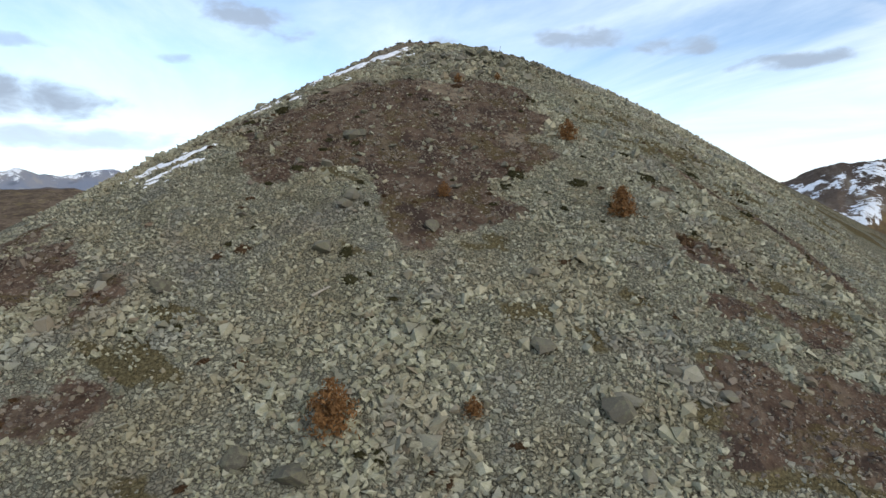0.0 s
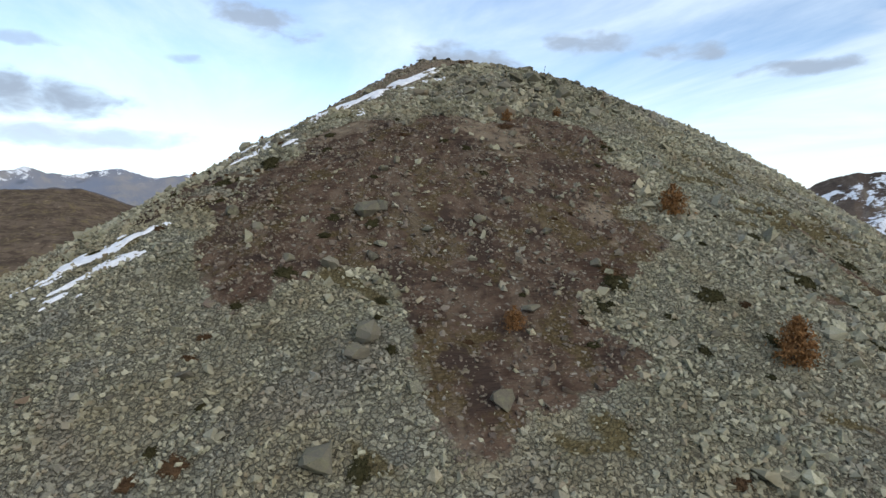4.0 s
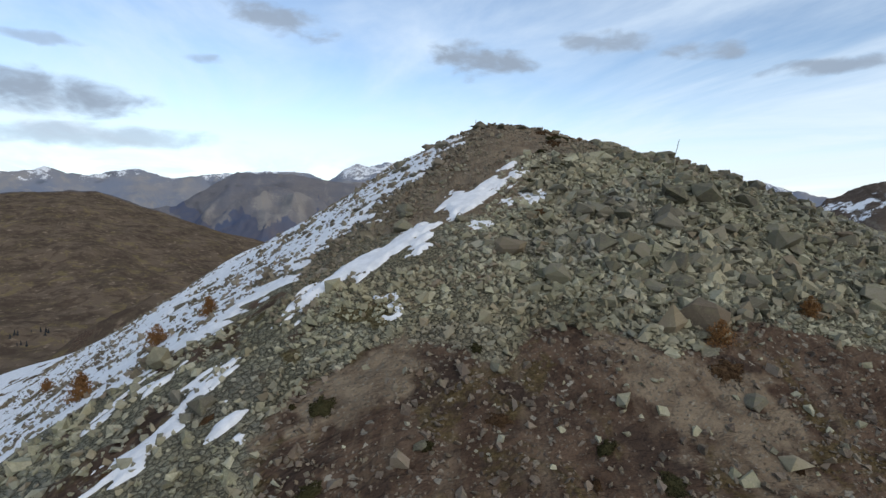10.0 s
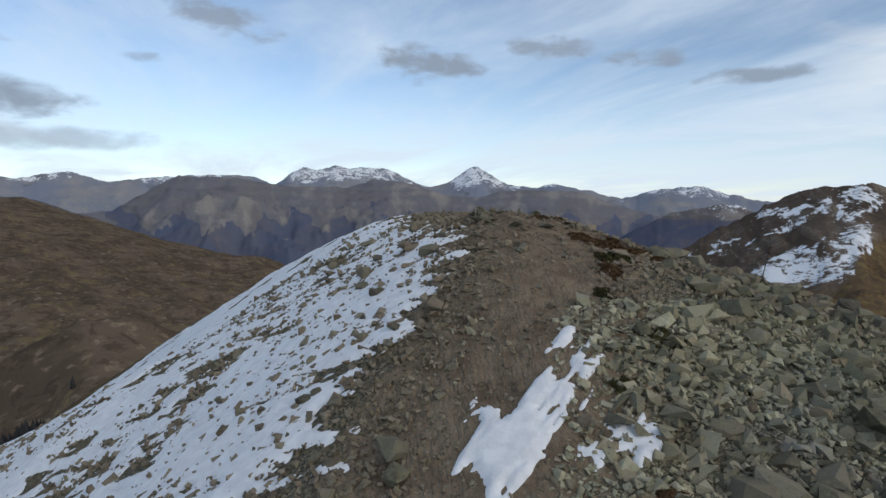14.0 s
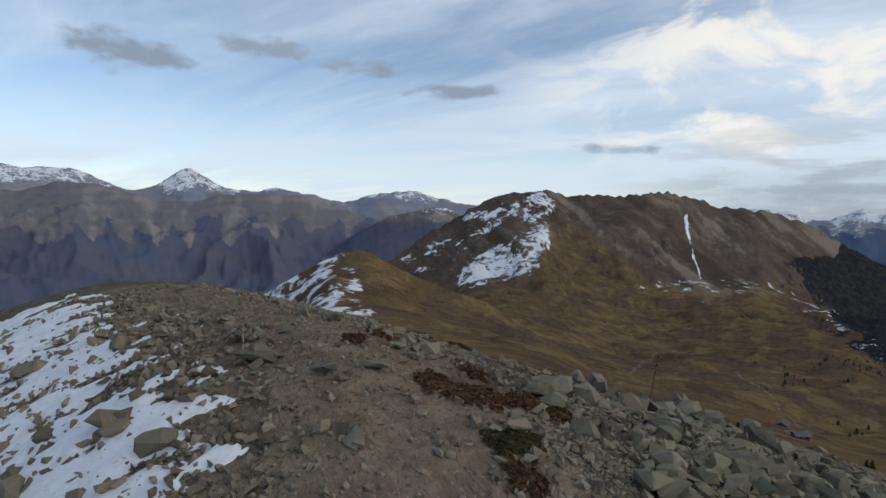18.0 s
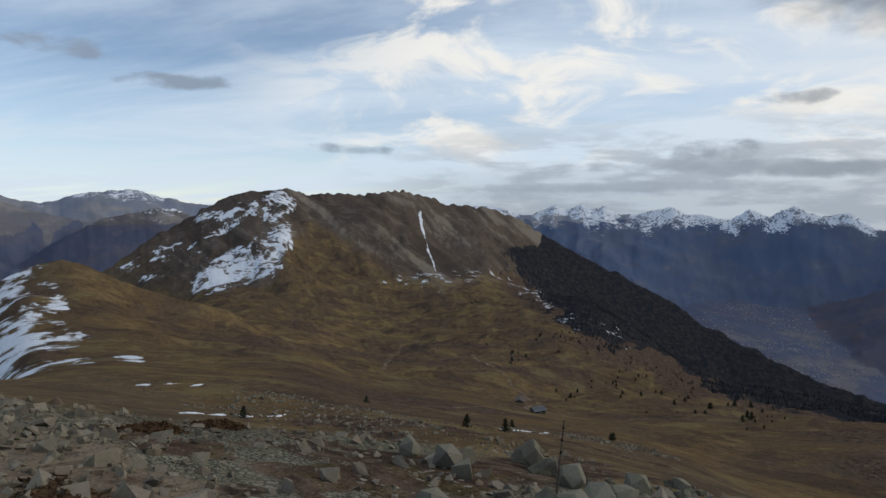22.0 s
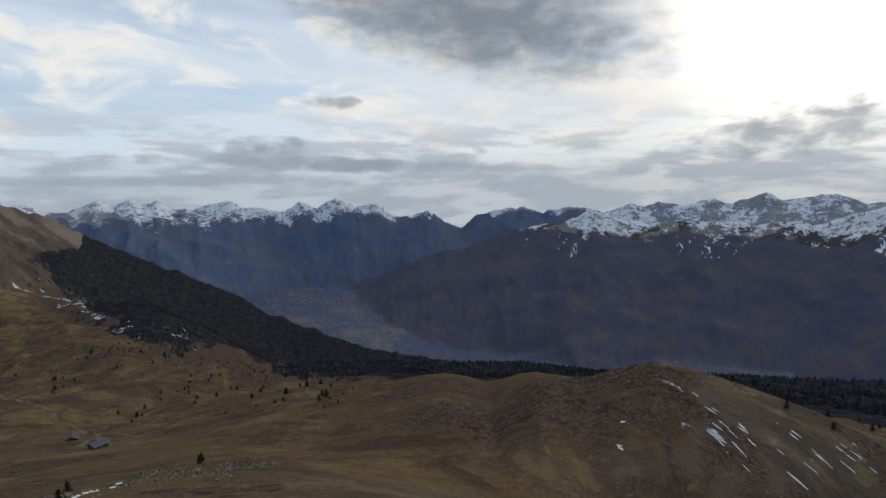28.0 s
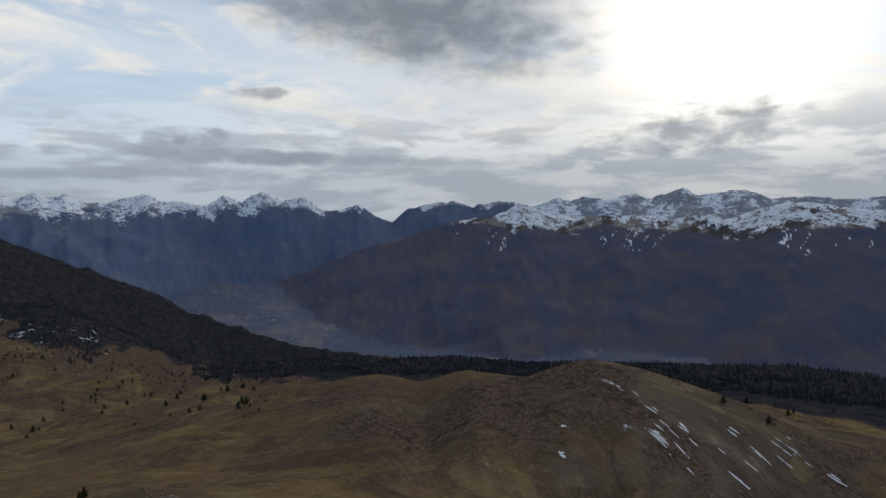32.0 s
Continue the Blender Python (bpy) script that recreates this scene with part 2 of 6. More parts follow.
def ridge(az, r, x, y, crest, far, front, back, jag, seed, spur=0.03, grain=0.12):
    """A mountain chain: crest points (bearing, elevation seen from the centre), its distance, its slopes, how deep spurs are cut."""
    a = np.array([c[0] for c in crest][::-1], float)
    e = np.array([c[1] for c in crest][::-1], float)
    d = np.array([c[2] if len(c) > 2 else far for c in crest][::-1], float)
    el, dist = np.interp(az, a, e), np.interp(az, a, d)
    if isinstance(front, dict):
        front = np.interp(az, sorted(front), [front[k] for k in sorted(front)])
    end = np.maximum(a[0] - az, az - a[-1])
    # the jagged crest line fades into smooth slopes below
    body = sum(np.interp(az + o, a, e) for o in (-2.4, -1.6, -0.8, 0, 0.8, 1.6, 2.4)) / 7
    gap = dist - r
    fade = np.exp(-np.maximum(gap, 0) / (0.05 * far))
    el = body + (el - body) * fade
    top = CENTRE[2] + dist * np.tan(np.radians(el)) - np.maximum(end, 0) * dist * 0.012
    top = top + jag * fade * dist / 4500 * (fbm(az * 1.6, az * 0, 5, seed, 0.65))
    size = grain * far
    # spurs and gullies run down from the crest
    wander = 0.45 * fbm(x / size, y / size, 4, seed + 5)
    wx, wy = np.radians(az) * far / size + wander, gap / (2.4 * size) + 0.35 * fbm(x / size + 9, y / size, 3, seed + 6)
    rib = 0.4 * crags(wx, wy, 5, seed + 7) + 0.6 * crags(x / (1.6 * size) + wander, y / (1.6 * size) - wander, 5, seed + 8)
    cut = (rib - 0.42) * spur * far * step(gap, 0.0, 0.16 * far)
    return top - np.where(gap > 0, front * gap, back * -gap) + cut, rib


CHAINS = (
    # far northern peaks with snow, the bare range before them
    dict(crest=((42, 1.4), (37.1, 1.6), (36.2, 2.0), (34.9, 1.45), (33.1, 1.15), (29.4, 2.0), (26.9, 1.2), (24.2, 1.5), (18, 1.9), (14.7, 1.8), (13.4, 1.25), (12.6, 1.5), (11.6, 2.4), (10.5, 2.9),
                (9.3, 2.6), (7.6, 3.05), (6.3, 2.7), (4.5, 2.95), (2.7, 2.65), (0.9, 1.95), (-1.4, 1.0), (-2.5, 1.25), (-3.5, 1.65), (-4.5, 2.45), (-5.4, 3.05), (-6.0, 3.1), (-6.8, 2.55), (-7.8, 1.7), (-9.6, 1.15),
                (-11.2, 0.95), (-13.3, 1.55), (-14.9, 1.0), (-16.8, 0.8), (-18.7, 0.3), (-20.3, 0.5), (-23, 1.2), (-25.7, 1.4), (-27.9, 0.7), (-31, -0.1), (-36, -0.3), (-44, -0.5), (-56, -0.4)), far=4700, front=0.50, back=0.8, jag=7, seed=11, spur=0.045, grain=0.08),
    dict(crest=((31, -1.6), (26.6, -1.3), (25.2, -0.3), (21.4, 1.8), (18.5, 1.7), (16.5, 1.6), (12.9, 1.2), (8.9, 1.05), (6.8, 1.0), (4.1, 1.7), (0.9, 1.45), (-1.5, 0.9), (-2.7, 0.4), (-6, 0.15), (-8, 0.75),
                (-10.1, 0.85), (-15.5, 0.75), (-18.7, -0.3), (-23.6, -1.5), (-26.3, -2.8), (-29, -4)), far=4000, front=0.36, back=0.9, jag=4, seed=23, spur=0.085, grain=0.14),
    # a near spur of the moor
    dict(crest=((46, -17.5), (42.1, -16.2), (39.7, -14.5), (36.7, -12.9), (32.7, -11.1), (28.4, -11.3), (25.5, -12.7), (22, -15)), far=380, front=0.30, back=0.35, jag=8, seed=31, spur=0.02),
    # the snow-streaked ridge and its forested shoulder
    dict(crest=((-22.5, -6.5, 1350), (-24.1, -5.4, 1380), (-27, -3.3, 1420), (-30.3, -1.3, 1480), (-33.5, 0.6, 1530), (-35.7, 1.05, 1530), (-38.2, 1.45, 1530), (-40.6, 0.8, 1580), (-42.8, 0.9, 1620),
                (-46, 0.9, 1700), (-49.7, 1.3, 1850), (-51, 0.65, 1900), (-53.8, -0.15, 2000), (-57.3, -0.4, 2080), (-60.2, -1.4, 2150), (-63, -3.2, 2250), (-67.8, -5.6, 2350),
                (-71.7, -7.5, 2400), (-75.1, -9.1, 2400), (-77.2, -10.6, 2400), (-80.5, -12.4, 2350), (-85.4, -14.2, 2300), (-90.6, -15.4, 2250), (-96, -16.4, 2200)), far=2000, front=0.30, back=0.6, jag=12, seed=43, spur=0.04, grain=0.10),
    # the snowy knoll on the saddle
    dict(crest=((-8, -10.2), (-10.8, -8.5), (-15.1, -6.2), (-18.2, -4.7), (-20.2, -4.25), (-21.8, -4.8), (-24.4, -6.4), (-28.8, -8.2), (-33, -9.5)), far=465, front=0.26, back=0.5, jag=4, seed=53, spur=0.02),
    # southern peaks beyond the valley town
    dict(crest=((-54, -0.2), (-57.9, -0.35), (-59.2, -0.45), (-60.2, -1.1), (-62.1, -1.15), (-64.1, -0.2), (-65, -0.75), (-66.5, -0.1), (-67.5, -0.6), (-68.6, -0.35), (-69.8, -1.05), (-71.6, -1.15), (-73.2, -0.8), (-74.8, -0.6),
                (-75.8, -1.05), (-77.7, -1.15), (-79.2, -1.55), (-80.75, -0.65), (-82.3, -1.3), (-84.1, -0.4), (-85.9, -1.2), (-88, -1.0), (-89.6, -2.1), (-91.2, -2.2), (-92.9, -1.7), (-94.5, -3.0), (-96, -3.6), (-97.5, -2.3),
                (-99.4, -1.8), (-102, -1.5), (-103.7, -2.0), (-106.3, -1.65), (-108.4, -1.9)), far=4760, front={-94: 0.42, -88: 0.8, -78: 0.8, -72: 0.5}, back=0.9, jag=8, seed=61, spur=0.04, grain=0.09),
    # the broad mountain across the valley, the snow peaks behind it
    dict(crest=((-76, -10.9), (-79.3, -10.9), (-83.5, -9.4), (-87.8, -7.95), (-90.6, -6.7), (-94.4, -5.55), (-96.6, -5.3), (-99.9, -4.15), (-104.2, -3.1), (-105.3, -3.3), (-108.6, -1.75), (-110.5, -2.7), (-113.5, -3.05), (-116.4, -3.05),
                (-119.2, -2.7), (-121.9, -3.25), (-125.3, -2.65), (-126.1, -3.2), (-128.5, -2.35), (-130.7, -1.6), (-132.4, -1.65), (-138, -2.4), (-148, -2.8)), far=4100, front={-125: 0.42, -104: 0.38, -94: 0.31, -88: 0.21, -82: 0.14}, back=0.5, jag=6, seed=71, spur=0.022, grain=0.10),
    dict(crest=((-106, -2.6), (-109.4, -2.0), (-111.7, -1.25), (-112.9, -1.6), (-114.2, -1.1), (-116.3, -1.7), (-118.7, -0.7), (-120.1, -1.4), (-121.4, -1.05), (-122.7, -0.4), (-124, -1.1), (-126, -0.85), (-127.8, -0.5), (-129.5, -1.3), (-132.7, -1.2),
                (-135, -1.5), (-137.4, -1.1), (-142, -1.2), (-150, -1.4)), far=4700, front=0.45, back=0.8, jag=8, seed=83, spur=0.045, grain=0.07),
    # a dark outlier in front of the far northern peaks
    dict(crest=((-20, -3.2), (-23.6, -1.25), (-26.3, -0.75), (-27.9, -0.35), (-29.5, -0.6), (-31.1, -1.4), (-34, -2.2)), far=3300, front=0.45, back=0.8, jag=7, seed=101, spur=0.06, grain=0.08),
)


def land(x, y):
    """Height of the ground, which chain of mountains a spot belongs to (0: the country round the hill), and its ribs."""
    dx, dy = x - CENTRE[0], y - CENTRE[1]
    r = np.hypot(dx, dy)
    az = np.degrees(np.arctan2(-dx, dy))
    az = np.where(az > 120, az - 360, az)
    far = step(r, 90, 400)
    base = country(az, r)
    # knolls of the southern dome, folds of the meadow
    lift = np.interp(az, (-136, -132, -126, -120.5, -116, -113, -110.5, -107.5, -102.5, -98, -94, -88), (0, -1, 1.5, 2.2, 3.4, 4.4, 3.2, 1.6, 3.2, -2.0, 0.3, 0))
    base = base + lift * step(r, 70, 125) * step(r, 420, 300)
    base = base + (crags(x / 120 + 0.3 * fbm(x / 60, y / 60, 3, 98), y / 75, 4, 97) - 0.45) * (4 + 0.012 * np.minimum(r, 900)) * step(r, 130, 300) * step(r, 1500, 1000) * step(az, -98, -84) * step(az, -26, -36)
    base = base + far * (fbm(x / 130, y / 130, 4, 91) * 9 * step(r, 250, 900) + fbm(x / 45, y / 45, 5, 92, 0.6) * 3.8)
    top = hill(x, y)
    top = top + 1.0 * np.exp(-((x + 7) / 6.0) ** 2 - ((y - 108) / 6.5) ** 2)
    top = top - 0.15 + fbm(x / 9, y / 9, 3, 93) * 0.18 + fbm(x / 2.2, y / 2.2, 2, 94) * 0.10
    top = top - 1.6 * step(0.4 * x + 0.92 * (y - 100), 19, 32) * step(x, -6, 4) * step(x, 40, 25)
    k = 4.0
    high = np.maximum(top, base)
    z = high + k * np.log(np.exp((top - high) / k) + np.exp((base - high) / k)) - 0.0
    which, ribs = np.zeros(np.shape(x)), np.full(np.shape(x), 0.4)
    out = r > 200
    if np.any(out):
        zo, wo, bo, ao, ro = z[out], which[out], ribs[out], az[out], r[out]
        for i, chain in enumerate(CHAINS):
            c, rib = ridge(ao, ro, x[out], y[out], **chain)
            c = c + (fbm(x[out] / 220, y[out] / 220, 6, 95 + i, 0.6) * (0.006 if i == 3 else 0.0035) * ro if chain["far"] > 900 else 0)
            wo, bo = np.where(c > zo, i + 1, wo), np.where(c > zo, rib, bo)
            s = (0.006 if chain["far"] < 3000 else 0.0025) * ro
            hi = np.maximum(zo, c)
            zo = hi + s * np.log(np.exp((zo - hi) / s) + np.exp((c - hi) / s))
        z[out], which[out], ribs[out] = zo, wo, bo
    return z, which, ribs


def height(x, y):
    return land(np.atleast_1d(np.asarray(x, float)), np.atleast_1d(np.asarray(y, float)))[0]


def inside(x, y, outline):
    """Signed distance to a closed outline, positive inside."""
    best = np.full(np.shape(x), 1e9)
    odd = np.zeros(np.shape(x), bool)
    for (ax, ay), (bx, by) in zip(outline, outline[1:] + outline[:1]):
        t = np.clip(((x - ax) * (bx - ax) + (y - ay) * (by - ay)) / max((bx - ax) ** 2 + (by - ay) ** 2, 1e-9), 0, 1)
        best = np.minimum(best, np.hypot(x - ax - t * (bx - ax), y - ay - t * (by - ay)))
        cross = ((ay > y) != (by > y)) & (x < (bx - ax) * (y - ay) / ((by - ay) if by != ay else 1e-9) + ax)
        odd ^= cross
    return np.where(odd, best, -best)


def along(x, y, line):
    """Distance to an open line."""
    best = np.full(np.shape(x), 1e9)
    for (ax, ay), (bx, by) in zip(line, line[1:]):
        t = np.clip(((x - ax) * (bx - ax) + (y - ay) * (by - ay)) / max((bx - ax) ** 2 + (by - ay) ** 2, 1e-9), 0, 1)
        best = np.minimum(best, np.hypot(x - ax - t * (bx - ax), y - ay - t * (by - ay)))
    return best


# patches of heath, the bare earth of the path, the snow
HEATH = (
    [(-16.9, 50), (-18.9, 57), (-18, 61.6), (-16.6, 69.7), (-12.1, 74), (-6.5, 75), (-1.2, 74.6), (5.7, 76.8), (11.6, 78.5), (10.8, 73), (9.6, 69.3), (11, 67), (8.4, 62.4), (10.3, 58.4), (7.7, 55.7), (6.5, 52.6), (5, 50.9),
     (6, 49), (2.9, 47.6), (2, 45.4), (0.6, 41.7), (-1.7, 40.6), (-3.4, 42.1), (-4.3, 45.5), (-5.6, 49), (-7.3, 52.8), (-10, 53), (-12.3, 51), (-12.8, 48.4), (-14, 47)],
    [(-26.4, 42.8), (-24.2, 39.4), (-23.6, 36.2), (-20.4, 35.3), (-22.1, 32.9), (-22.5, 29), (-27, 27), (-34, 33), (-32, 42)],
    [(13.8, 35), (18.6, 37.4), (21, 34.6), (27, 35), (31, 33), (24, 29), (19, 29), (14.4, 28.2), (11.7, 30.2)],
    [(12.3, 49.5), (16, 48.6), (16.2, 45.8), (13.3, 45.5), (11.5, 47.3)],
    [(-4, 96), (0, 101), (4, 104), (3, 107), (-3, 104.5), (-4.5, 99)],
    [(15.9, 42.2), (19.2, 42.2), (23.4, 43), (26, 40), (20, 37.8), (16.5, 37.2), (14.8, 38)],
)
SAND = ([(-2.7, 74.6), (4.3, 74.9), (5.2, 71), (1.2, 67), (-2.3, 70)], [(-14, 73), (-11, 75.5), (-9.5, 73), (-12, 69.5), (-15, 70)], [(6.5, 64), (9, 62), (7.6, 57.5), (5.6, 60)])
EARTH = [(-11, 80), (-10.5, 84), (-9, 88), (-8, 91), (-6.8, 95), (-5.3, 100), (-4.3, 104), (-4.9, 110), (-5.8, 118), (-8.3, 126)]
SNOW_STRIP = [(-17.4, 77.4), (-16.7, 78.6), (-16.9, 79.6), (-15.9, 80.7), (-15.1, 81.6), (-14.6, 83.1), (-13.2, 83), (-12.3, 83.9), (-11.2, 84.4), (-10.4, 85.2), (-9.9, 84.2), (-10.1, 82.8), (-11, 81.6), (-12.1, 81.6), (-12.7, 80.4),
              (-14.4, 80.5), (-15.6, 79.2), (-16.2, 78.1)]
SNOW_HOLLOW = [(-10.2, 87.3), (-9.3, 89.4), (-8.6, 88.7), (-6.2, 90.4), (-5.7, 93), (-4.7, 93.2), (-5.1, 90.1), (-6.1, 88.4), (-6.6, 87), (-8.1, 85.5), (-9.3, 85), (-10, 85.6)]
FLANK = [(-10.5, 117), (-9.5, 109), (-8.6, 104), (-10.2, 101.4), (-10.6, 95), (-13.5, 92.8), (-15.8, 90.3), (-17.5, 88.6), (-19.2, 85.8), (-21.5, 82), (-25, 79.5),
         (-32, 79), (-62, 74), (-115, 72), (-125, 150), (-70, 175), (-30, 150), (-13, 128)]

# ---- materials ----
def material(name):
    mat = bpy.data.materials.new(name)
    mat.use_nodes = True
    n = Nodes(mat.node_tree)
    bsdf = n.add("ShaderNodeBsdfPrincipled")
    out = n.add("ShaderNodeOutputMaterial")
    n.link(bsdf.outputs[0], out.inputs[0])
    return mat, n, bsdf


def bump(n, bsdf, height_value, strength, distance):
    node = n.add("ShaderNodeBump")
    node.inputs["Strength"].default_value = strength
    node.inputs["Distance"].default_value = distance
    n.link(height_value, node.inputs["Height"])
    n.link(node.outputs[0], bsdf.inputs["Normal"])


def attribute(n, name):
    node = n.add("ShaderNodeAttribute")
    node.attribute_name = name
    sep = n.add("ShaderNodeSeparateColor")
    n.link(node.outputs["Color"], sep.inputs[0])
    return (*sep.outputs, node.outputs["Alpha"])


def stones(n, pos, scale, warp=0.42):
    """Cells like packed stones: a random share for each and the nearness to its edge."""
    off = n.add("ShaderNodeTexNoise")
    n.link(pos, off.inputs["Vector"])
    off.inputs["Scale"].default_value = scale * 1.3
    mixed = n.add("ShaderNodeVectorMath", operation="MULTIPLY_ADD")
    n.link(off.outputs["Color"], mixed.inputs[0])
    mixed.inputs[1].default_value = (warp / scale * 2, warp / scale * 2, warp / scale * 2)
    n.link(pos, mixed.inputs[2])
    out = []
    for feature in ("F1", "DISTANCE_TO_EDGE"):
        v = n.add("ShaderNodeTexVoronoi")
        v.feature = feature
        v.inputs["Scale"].default_value = scale
        n.link(mixed.outputs[0], v.inputs["Vector"])
        out.append(v)
    sep = n.add("ShaderNodeSeparateColor")
    n.link(out[0].outputs["Color"], sep.inputs[0])
    return sep.outputs[0], sep.outputs[1], out[1].outputs["Distance"]


def weathering(n, pos, col):
    """Broad drifts of tan, blue-grey and dark stone across the hill."""
    a, b = n.noise(pos, 0.16, 6, 0.62, 0.6), n.noise(pos, 0.24, 5, 0.6, 0.4)
    c = n.noise(pos, 0.09, 5, 0.6, 0.5)
    col = n.mix(n.math("MULTIPLY", n.ramp(a, 0.50, 0.60), 0.55), col, (0.285, 0.248, 0.160))
    col = n.mix(n.math("MULTIPLY", n.ramp(a, 0.45, 0.36), 0.5), col, (0.205, 0.212, 0.190))
    col = n.mix(n.math("MULTIPLY", n.ramp(c, 0.53, 0.62), 0.38), col, (0.190, 0.172, 0.158))
    return n.mix(n.math("MULTIPLY", n.ramp(b, 0.55, 0.66), 0.55), col, (0.150, 0.136, 0.086))


def ground_material():
    mat, n, bsdf = material("mountain_ground")
    pos = n.add("ShaderNodeNewGeometry").outputs["Position"]
    heath, earth, snow, forest = attribute(n, "cover")
    near, far, green, haze_moor = attribute(n, "region")
    big, mid, fine, grain = n.noise(pos, 0.012, 6), n.noise(pos, 0.11, 6), n.noise(pos, 0.9, 6), n.noise(pos, 6.0, 5, 0.65)
    huge = n.noise(pos, 0.0035, 7, 0.62)
    # stones and grit of the hill
    share, other, edge = stones(n, pos, 3.4)
    share2, other2, edge2 = stones(n, pos, 8.5)
    stone = n.mix(share, (0.235, 0.225, 0.165), (0.360, 0.345, 0.255))
    stone = n.mix(n.ramp(other, 0.55, 0.75), stone, n.mix(share2, (0.170, 0.162, 0.122), (0.33, 0.32, 0.245)))
    stone = n.mix(n.ramp(mid, 0.42, 0.66), stone, n.mix(0.4, stone, (0.200, 0.208, 0.150)))
    stone = n.mix(n.ramp(grain, 0.52, 0.75), stone, (0.33, 0.32, 0.245))
    stone = weathering(n, pos, stone)
    stone = n.mix(n.math("MULTIPLY", n.ramp(n.noise(pos, 2.2, 6, 0.7), 0.42, 0.60), 0.30), stone, (0.125, 0.108, 0.074))
    # crevice shade between stones, painted as dark cell edges
    stone = n.mix(n.math("MULTIPLY", n.ramp(edge, 0.12, 0.02), 0.85), stone, (0.070, 0.063, 0.047))
    stone = n.mix(n.math("MULTIPLY", n.ramp(edge2, 0.10, 0.02), 0.5), stone, (0.085, 0.078, 0.058))
    stone = n.mix(n.math("MULTIPLY", n.ramp(n.math("ADD", green, n.math("MULTIPLY", n.math("SUBTRACT", fine, 0.5), 1.2)), 0.45, 0.7), 0.85), stone, n.mix(n.ramp(grain, 0.4, 0.62), (0.075, 0.058, 0.026), (0.165, 0.135, 0.068)))
    relief = n.math("ADD", n.ramp(edge, 0.0, 0.25), n.math("MULTIPLY", n.ramp(edge2, 0.0, 0.3), 0.4))
    # alpine grass of the meadows
    hummock = n.noise(pos, 0.05, 8, 0.68, 0.6)
    grass = n.mix(n.ramp(big, 0.35, 0.65), (0.105, 0.068, 0.030), (0.068, 0.043, 0.023))
    grass = n.mix(n.math("MULTIPLY", green, n.ramp(mid, 0.38, 0.62)), grass, (0.160, 0.118, 0.040))
    grass = n.mix(n.ramp(hummock, 0.48, 0.62), grass, (0.066, 0.045, 0.033))
    wide = n.noise(pos, 0.02, 7, 0.6, 0.8)
    grass = n.mix(n.ramp(wide, 0.50, 0.56), grass, (0.062, 0.042, 0.031))
    grass = n.mix(n.ramp(wide, 0.46, 0.36), grass, (0.150, 0.104, 0.045))
    grass = n.mix(n.math("MULTIPLY", n.ramp(n.noise(pos, 0.16, 7, 0.72, 0.5), 0.50, 0.57), 0.55), grass, (0.052, 0.036, 0.024))
    grass = n.mix(n.ramp(fine, 0.50, 0.75), grass, (0.16, 0.115, 0.058))
    grass = n.mix(n.ramp(n.noise(pos, 0.33, 6, 0.7), 0.60, 0.72), grass, (0.045, 0.034, 0.020))
    tuss = n.noise(pos, 0.45, 8, 0.76, 0.4)
    grass = n.mix(n.math("MULTIPLY", n.ramp(tuss, 0.51, 0.58), 0.36), grass, (0.036, 0.027, 0.020))
    grass = n.mix(n.math("MULTIPLY", n.ramp(tuss, 0.46, 0.39), 0.42), grass, (0.170, 0.125, 0.072))
    moor = n.mix(n.ramp(n.noise(pos, 0.015, 9, 0.7), 0.45, 0.55), (0.098, 0.076, 0.058), (0.056, 0.044, 0.035))
    grass = n.mix(n.ramp(haze_moor, 0.5, 0.9), grass, n.mix(n.ramp(mid, 0.55, 0.75), moor, (0.21, 0.165, 0.12)))
    grass = n.mix(0.26, grass, (0.094, 0.072, 0.044))
    shrub = n.noise(pos, 0.034, 9, 0.66, 0.9)
    grass = n.mix(n.math("MULTIPLY", n.ramp(shrub, 0.535, 0.575), 0.62), grass, (0.046, 0.034, 0.026))
    grass = n.mix(n.math("MULTIPLY", n.ramp(shrub, 0.44, 0.40), 0.5), grass, (0.135, 0.108, 0.052))
    grass = n.mix(1.0, grass, (1.46, 1.44, 1.46), "MULTIPLY")
    ground = n.mix(near, grass, stone)
    # dwarf shrubs, dark and reddish
    brown = n.mix(n.ramp(fine, 0.35, 0.65), (0.060, 0.040, 0.030), (0.116, 0.080, 0.058))
    brown = n.mix(n.math("MULTIPLY", n.ramp(n.noise(pos, 0.28, 7, 0.68, 0.5), 0.50, 0.58), n.math("MULTIPLY", near, 0.8)), brown, n.mix(n.ramp(grain, 0.42, 0.6), (0.060, 0.046, 0.022), (0.112, 0.086, 0.042)))
    sep = n.add("ShaderNodeSeparateXYZ")
    n.link(pos, sep.inputs[0])
    px, py, pz = sep.outputs
    runs = n.noise(n.combine(n.math("MULTIPLY", px, 0.55), n.math("MULTIPLY", py, 0.16), n.math("MULTIPLY", pz, 0.16)), 1.0, 7, 0.66, 0.7)
    brown = n.mix(n.math("MULTIPLY", n.ramp(runs, 0.50, 0.64), n.math("MULTIPLY", near, 0.45)), brown, (0.180, 0.142, 0.104))
    brown = n.mix(n.ramp(grain, 0.60, 0.76), brown, (0.17, 0.145, 0.115))
    pebble = n.math("MULTIPLY", n.ramp(other2, 0.70, 0.80), n.ramp(edge2, 0.10, 0.22))
    brown = n.mix(n.math("MULTIPLY", pebble, n.ramp(fine, 0.40, 0.60)), brown, n.mix(share2, (0.10, 0.080, 0.062), (0.24, 0.20, 0.155)))
    pebble = n.math("MULTIPLY", n.ramp(other, 0.86, 0.92), n.ramp(edge, 0.12, 0.22))
